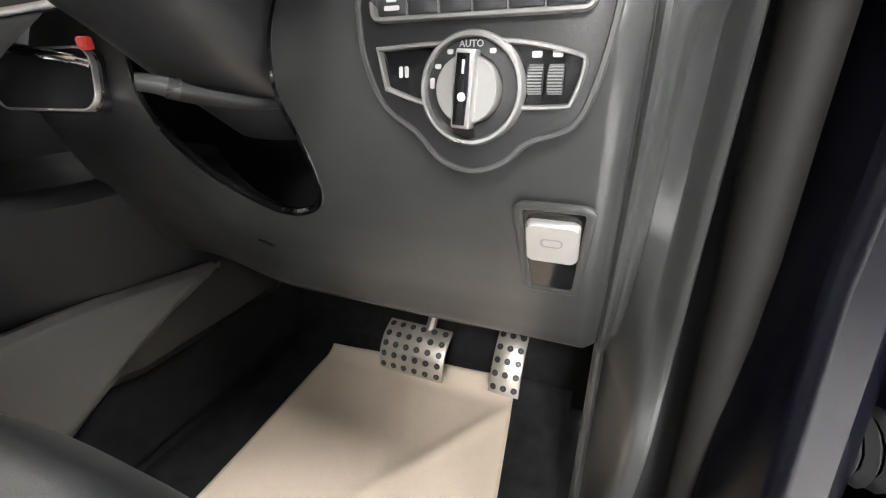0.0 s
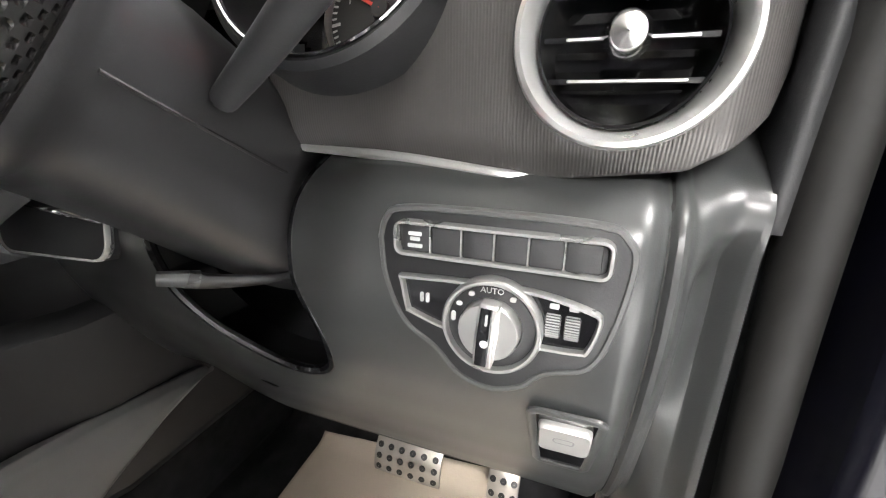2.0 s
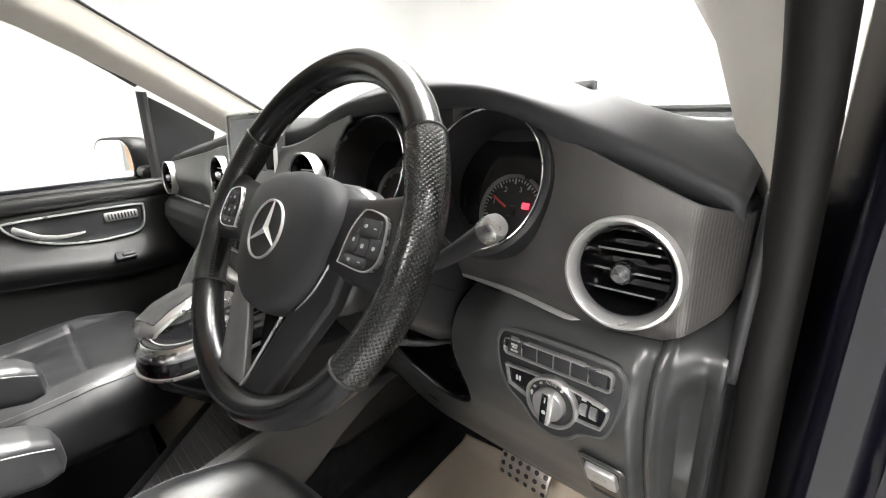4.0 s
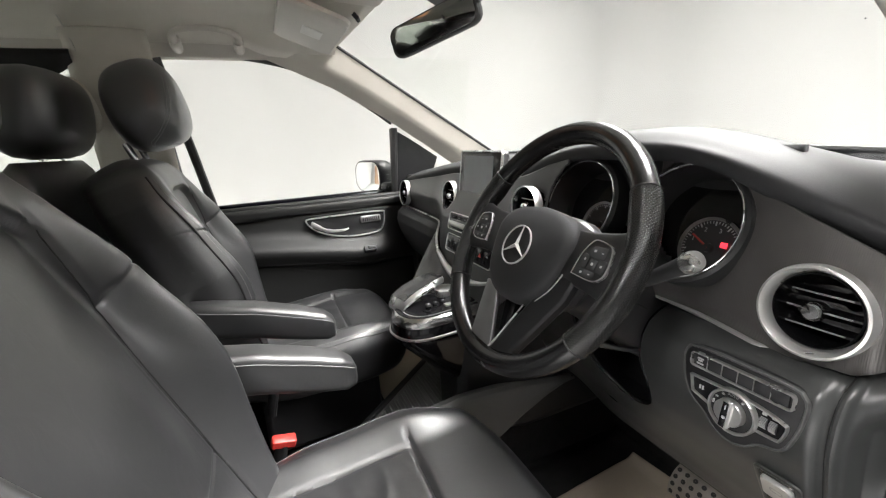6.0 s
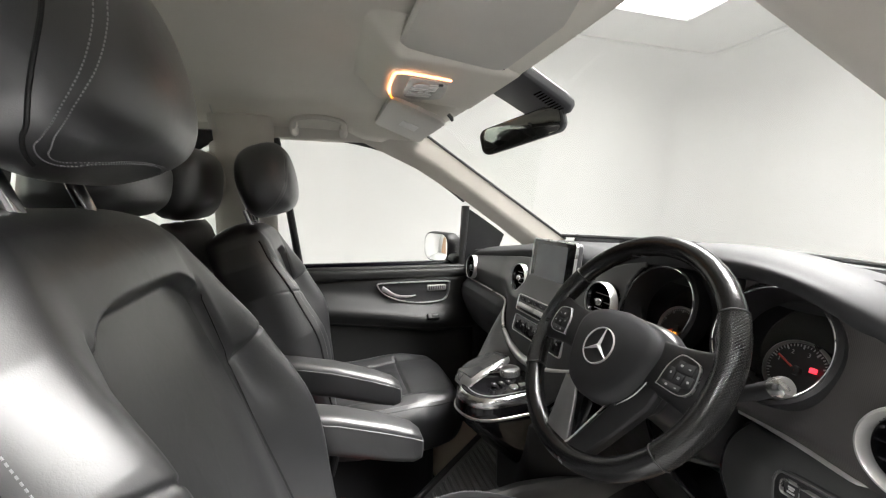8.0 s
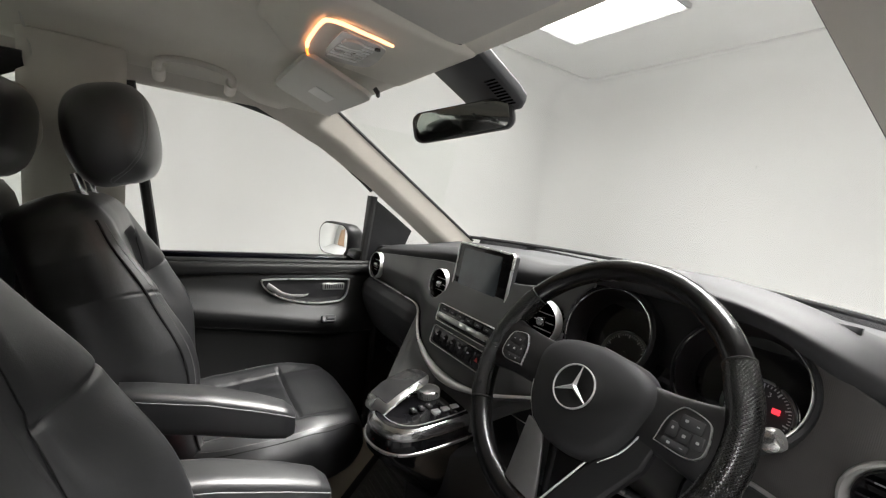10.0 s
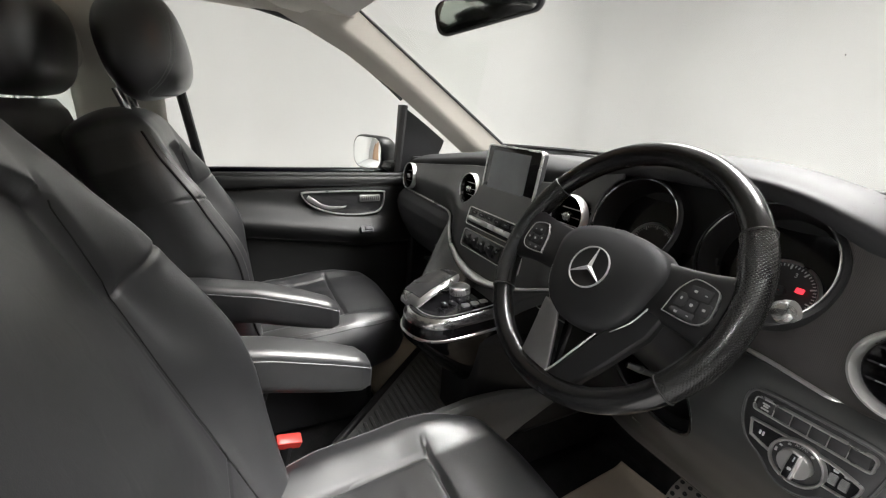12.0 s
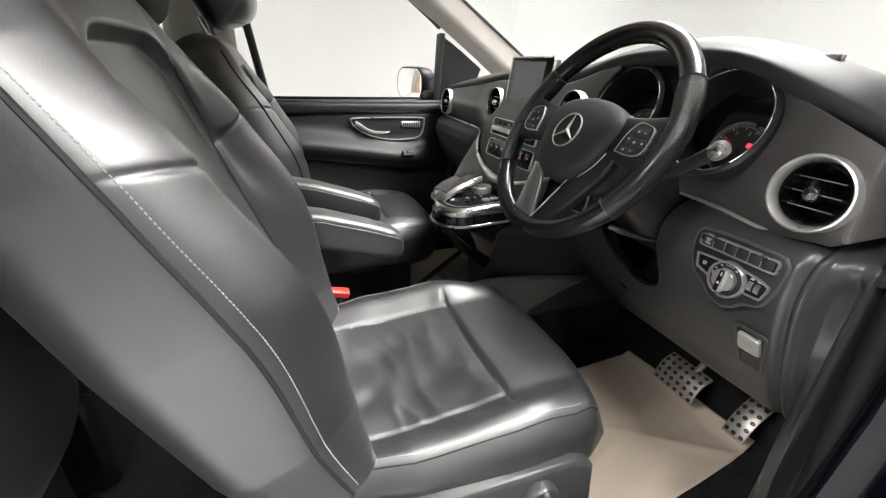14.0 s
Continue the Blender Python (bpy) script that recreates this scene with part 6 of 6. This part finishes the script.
    for s_ in (-1, 1):
        part("armrest_seam", tube([W((x + s_ * (w * 0.98), y, z + h * 0.62)) for x, y, z, w, h in ARM[:-1]], 0.0009, 6), STITCH, ob, "pale seam")

    # plastic base, side trim and fittings
    part("base", moved(box(-0.215, 0.215, -0.60, -0.255, 0.015, 0.20), Matrix.Translation(W((0, 0, 0)))), DARK, ob, "black seat plinth", bevel=0.02)
    side = [W((0.246, y, z)) for y, z in ((-0.62, 0.20), (-0.62, 0.28), (-0.55, 0.285), (-0.25, 0.275), (-0.21, 0.25), (-0.20, 0.17), (-0.24, 0.135), (-0.56, 0.135))]
    side2 = [p + Vector((-mir * 0.03, 0, 0)) for p in side]
    side0 = [p + (p - sum(side, Vector()) / 8) * -0.04 + Vector((mir * 0.006, 0, 0)) for p in side]
    trim = part("side_trim", loft([side2, side, side0]), HARD, ob, "grey plastic side cover", bevel=0.004)
    part("height_knob", lathe([(0.030, 0), (0.030, 0.012), (0.027, 0.016), (0.020, 0.017), (0.0005, 0.017)], facing(W((0.252, -0.315, 0.232)), (mir, 0, 0)), 24), HARD, trim, "round adjuster knob")
    part("knob_bar", plate(rrect(0.014, 0.052, 0.005), 0.026, facing(W((0.252, -0.315, 0.232)), (mir, 0, 0)), 0.003, 0.014), HARD, trim)
    inner = part("inner_cover", moved(box(-0.262, -0.225, -0.66, -0.26, 0.16, 0.275), Matrix.Translation(W((0, 0, 0)) if mir > 0 else W((0.487, 0, 0)))), DARK, ob, bevel=0.01)
    stalk_b = part("buckle_stalk", tube([W((-0.282, -0.575, 0.20)), W((-0.285, -0.556, 0.28)), W((-0.286, -0.546, 0.322))], 0.015, 10, flat=0.65), DARK, ob)
    part("buckle_button", moved(plate(rrect(0.022, 0.046, 0.004), 0.016, None, 0.003), facing(W((-0.286, -0.543, 0.322)), (0.25 * mir, 0.28, 0.92), (0, 1, 0))), RED, stalk_b, "red belt release button")
    return ob


seat("driver_seat", 0.385, 1, "black leather driver's seat with pale stitching and folded-down armrest", 21.5, 1.03, (-0.812, 1.082), 12)
seat("passenger_seat", -0.485, -1, "black leather front passenger seat with folded-down armrest", 18.0, 0.925, (-0.742, 1.020), 34)

# rear-facing seats behind the front row
def second_row_seat(cx, low, tall):
    ob = thing("swivel_seat", (cx, -1.10, 0.0), "dark leather rear-facing seat behind the front row", "car seat", "second row seats")
    rings = []
    for j in range(25):
        t = j / 24
        e = math.sqrt(max(0.05, 1 - abs(2 * t - 1) ** 6))
        rings.append([(cx + 0.225 * sgn(math.cos(b), 0.5) * (0.75 + 0.25 * e), -1.02 + 0.06 * t + 0.055 * sgn(math.sin(b), 0.6) * e, 0.25 + 0.645 * t) for b in [2 * math.pi * k / 32 for k in range(32)]])
    part("backrest", loft(rings), LEATHER, ob, sharp=80)
    part("cushion", box(cx - 0.22, cx + 0.22, -1.48, -1.0, 0.24, 0.38), LEATHER, ob, bevel=0.05)
    part("plinth", box(cx - 0.18, cx + 0.18, -1.40, -1.02, 0.0, 0.25), DARK, ob, bevel=0.02)
    rings = []
    for j in range(29):
        t = j / 28
        e = math.sqrt(max(0.0, 1 - abs(2 * t - 1) ** 3))
        rings.append([(cx + 0.168 * sgn(math.cos(b), 0.7) * (0.5 + 0.5 * e), -0.958 + 0.075 * sgn(math.sin(b), 0.75) * (0.2 + 0.8 * e) + 0.02 * t, 0.912 - low + tall * t) for b in [2 * math.pi * k / 32 for k in range(32)]])
    part("headrest", loft(rings), LEATHER, ob, sharp=80)
    for s in (-1, 1):
        part("headrest_post", tube([(cx + s * 0.055, -0.955, 0.85), (cx + s * 0.055, -0.955, 0.97)], 0.007, 10), CHROME, ob, "chrome post")
    return ob


for cx, low, tall in ((-0.435, 0.012, 0.20), (0.03, -0.006, 0.125), (0.50, 0.02, 0.20)):
    second_row_seat(cx, low, tall)

# ---- overhead ----
ohc = thing("overhead_console", (-0.12, -0.3, 1.25), "beige overhead console with a glowing orange courtesy lamp strip", "overhead console")


def ohc_f(u, v):
    x, y = -0.34 + 0.44 * u, -0.50 + 0.365 * v
    edge = smooth(0.0, 0.14, u) * (1 - smooth(0.86, 1.0, u)) * smooth(0.0, 0.22, v)
    z = roof_z(x, -0.3) + 0.004
    low = 1.250 - 0.012 * smooth(0.3, 1.0, v)
    return (x, y, z * (1 - edge) + low * edge + 0.02 * smooth(0.93, 1.0, v))


part("housing", grid(ohc_f, 48, 40), HEADLINER, ohc, "beige housing", solid=-0.006)
lens = [(-0.285, -0.345), (-0.255, -0.395), (-0.155, -0.415), (-0.04, -0.420), (-0.025, -0.400), (-0.045, -0.285), (-0.09, -0.255), (-0.22, -0.235), (-0.265, -0.26)]
lens = [(p.x, p.y) for p in curve_through([(a, b, 0) for a, b in lens + lens[:1]], 4)[:-1]]
part("lamp_lens", plate(lens, -0.006, Matrix.Translation((0, 0, 1.250)), 0.0, 0.004), VISOR, ohc, "pale lamp lens")
part("lamp_insert", plate([(-0.145 + (x + 0.15) * 0.7, -0.325 + (y + 0.33) * 0.62) for x, y in lens], -0.009, Matrix.Translation((0, 0, 1.250)), 0.0, -0.004), LENS, ohc, "clear ribbed lamp insert")
for k in range(7):
    part("lens_rib", box(-0.205 + 0.018 * k, -0.196 + 0.018 * k, -0.365, -0.30, 1.2395, 1.2415), SATIN, ohc)
part("map_lamp", lathe([(0.022, 0.0), (0.020, 0.004), (0.0005, 0.005)], Matrix.Translation((-0.10, -0.345, 1.2412)) @ pose(0, 0, 0, 180), 24), LENS, ohc, "small reading lamp")
glow = curve_through([(-0.20, -0.408, 1.243), (-0.155, -0.416, 1.242), (-0.05, -0.421, 1.242), (-0.026, -0.405, 1.242), (-0.036, -0.34, 1.242), (-0.048, -0.285, 1.242)], 5)
part("lamp_strip", tube(glow, 0.0045, 8, flat=0.8), LAMPWARM, ohc, "glowing orange strip")
glow2 = curve_through([(-0.20, -0.408, 1.243), (-0.235, -0.399, 1.243), (-0.262, -0.386, 1.243), (-0.276, -0.362, 1.243)], 5)
part("lamp_strip", tube(glow2, 0.0028, 8), ORANGEGLOW, ohc, "faint orange strip")
part("lamp_button", lathe([(0.006, 0.0), (0.006, 0.006), (0.0005, 0.0065)], Matrix.Translation((-0.085, -0.30, 1.243)) @ pose(0, 0, 0, 180), 16), DARK, ohc)
for s, w in ((-1, 0.36), (1, 0.42)):
    vis = thing("sun_visor", (s * 0.40, -0.30, 1.22), "folded-up pale beige sun visor", "sun visor", "sun visors")
    vm = facing((s * 0.42, -0.318, 1.215), (0, -0.34, -0.94), (0, 1, 0)) if s < 0 else facing((0.255, -0.312, 1.262), (0, -0.12, -0.99), (0, 1, 0))
    part("panel", moved(loft([[(x * k, y * k, z) for x, y in rrect(w, 0.175 if s < 0 else 0.235, 0.03)] for k, z in ((0.9, -0.012), (1, -0.006), (1, 0.004), (0.95, 0.010))]), vm), VISOR, vis, "pale vinyl panel")
    if s < 0:
        part("label", plate(rrect(0.075, 0.055, 0.004), 0.0112, vm @ pose(0, 0.01, 0)), LABEL, vis, "pale printed warning label")
    part("hook", tube([(-0.27, -0.225, 1.215), (-0.27, -0.215, 1.205), (-0.28, -0.21, 1.202)] if s < 0 else [(0.05, -0.215, 1.262), (0.05, -0.205, 1.250), (0.06, -0.20, 1.248)], 0.006, 8), DARK, vis)

mir = thing("rear_view_mirror", (-0.02, -0.05, 1.15), "black framed rear-view mirror on its windscreen mount", "mirror")
mx_ = Vector((0.18, 0.125, 0.045)).normalized()
mz_ = mx_.cross(Vector((0, 0, 1))).normalized()
mz_ = (mz_ + Vector((0, 0, -0.10))).normalized()
mz_ = (mz_ - mx_ * mz_.dot(mx_)).normalized()
mm = Matrix.Translation((-0.072, -0.092, 1.143)) @ Matrix((mx_, mz_.cross(mx_), mz_)).transposed().to_4x4()
mp = rrect(0.235, 0.068, 0.022, 6)
part("housing", moved(loft([[(x * k, y * k, z) for x, y in mp] for k, z in ((1.0, 0.004), (1.03, 0.0), (1.03, -0.012), (0.92, -0.030), (0.6, -0.040))]), mm), DARK, mir)
part("mirror_glass", plate([(x * 0.95, y * 0.92) for x, y in mp], 0.006, mm, 0.001, 0.002), DIMMIRROR, mir, "dark dimming mirror glass")
part("stem", tube([(-0.05, -0.075, 1.15), (-0.04, -0.04, 1.185), (-0.035, -0.03, 1.21)], 0.012, 10), DARK, mir)
pod = thing("sensor_pod", (-0.03, 0.0, 1.19), "black sensor pod with cooling slots behind the windscreen", "sensor pod")
pp = [(-0.085, 0.12), (0.095, 0.12), (0.098, -0.03), (0.092, -0.062), (0.074, -0.078), (-0.055, -0.078), (-0.075, -0.04)]
pm = facing((-0.04, -0.072, 1.224), (0, -0.47, -0.88), (0, -0.88, 0.47))
part("cover", plate(pp, 0.022, pm, 0.010, -0.004), PODGREY, pod, bevel=0.004)
for k in range(9):
    part("slot", moved(box(0.045, 0.080, -0.002, 0.002, 0.0215, 0.0228), pm @ pose(0, -0.052 + 0.0085 * k, 0)), GLOSSY, pod)


def grab_handle(s):
    ob = thing("grab_handle", (s * 0.66, -0.59, 1.24), "beige plastic grab handle above the door window", "grab handle", "grab handles")
    pts = [(s * 0.700, -0.676, 1.212), (s * 0.664, -0.677, 1.218), (s * 0.640, -0.676, 1.236), (s * 0.620, -0.650, 1.245), (s * 0.615, -0.590, 1.250), (s * 0.620, -0.530, 1.244), (s * 0.640, -0.504, 1.236), (s * 0.664, -0.502, 1.220), (s * 0.700, -0.503, 1.226)]
    part("bar", tube(curve_through(pts, 6), lambda t: 0.010 + 0.005 * abs(2 * t - 1) ** 2, 14, flat=0.85), PILLAR, ob)
    for y in (-0.676, -0.503):
        part("mount", tube([(s * 0.71, y, 1.210), (s * 0.655, y, 1.226)], 0.016, 12), PILLAR, ob)


grab_handle(-1)

# ---- driver's door opening: seals, painted pillar and the open door ----
seal_pts = [(0.80, -0.02, -0.05), (0.795, 0.035, 0.08), (0.788, 0.052, 0.22), (0.782, 0.052, 0.35), (0.776, 0.052, 0.47), (0.772, 0.052, 0.60), (0.770, 0.048, 0.72), (0.766, 0.015, 0.84), (0.757, -0.09, 0.97), (0.742, -0.25, 1.09), (0.730, -0.42, 1.17), (0.724, -0.60, 1.19), (0.722, -0.95, 1.195)]
structure("door_seal", tube(curve_through(seal_pts, 8), 0.0165, 14), SEAL, "dark grey rubber seal round the driver's door opening", "door seal")
structure("door_jamb", grid(lambda u, v: (0.735 + 0.075 * u, 0.105 - 0.01 * u, -0.05 + 0.80 * v), 6, 10), DARK, "black sheet metal behind the door seal", "door jamb", solid=0.01)
structure("painted_pillar", loft([[(0.785, y + 0.03, z), (0.805, y - 0.022, z), (0.84, y - 0.012, z), (0.875, y + 0.06, z), (0.86, y + 0.16, z), (0.785, y + 0.16, z)] for y, z in ((-0.12, -0.3), (-0.03, 0.15), (0.03, 0.45), (0.045, 0.72), (0.0, 0.88), (-0.10, 1.0), (-0.28, 1.12))]), PAINT, "navy painted door pillar", "pillar", bevel=0.008)
ddoor = thing("driver_door", (0.95, 0.2, 0.0), "driver's door standing open, navy paint and black trim", "door")
DOPEN = radians(66)
DM = Matrix.Translation((0.885, 0.075, 0)) @ Matrix(((math.sin(DOPEN), -math.cos(DOPEN), 0), (-math.cos(DOPEN), -math.sin(DOPEN), 0), (0, 0, 1))).to_4x4()
part("door_shell", moved(box(0.03, 1.05, -0.11, -0.02, -0.42, 0.70), DM), PAINT, ddoor, "navy painted shell", bevel=0.02)
part("door_trim", moved(box(0.06, 1.0, -0.02, 0.04, -0.40, 0.725), DM), SEAL, ddoor, "black inner trim", bevel=0.02)
part("pane", moved(box(0.10, 0.98, -0.062, -0.058, 0.70, 1.1), DM), GLASS, ddoor, "clear glass").visible_shadow = False
part("window_frame", tube([DM @ Vector(p) for p in ((0.05, -0.06, 0.70), (0.08, -0.06, 0.86), (0.30, -0.06, 1.05), (0.60, -0.06, 1.14), (1.0, -0.06, 1.15))], 0.016, 8), RUBBER, ddoor, "black window frame")
for z in (0.05, 0.52):
    h = part("hinge", box(0.845, 0.935, 0.045, 0.10, z, z + 0.08), PAINT, ddoor, bevel=0.006)
    part("hinge_bolt", lathe([(0.008, 0), (0.008, 0.006), (0.0005, 0.007)], facing((0.87, 0.045, z + 0.04), (0, -1, 0)), 12), STEEL, h, "steel bolt")
for k in range(9):
    part("boot_ring", lathe([(0.020, 0), (0.026, 0.004), (0.020, 0.008)], Matrix.Translation((0.835 + 0.008 * k, 0.035 - 0.002 * k, 0.335 + 0.002 * k)) @ pose(0, 0, 0, 0, 90, 0), 16), RUBBER, ddoor, "ribbed rubber cable boot")
part("check_strap", tube([(0.84, 0.03, 0.20), (0.95, 0.02, 0.19)], 0.008, 8), STEEL, ddoor, "steel check strap")
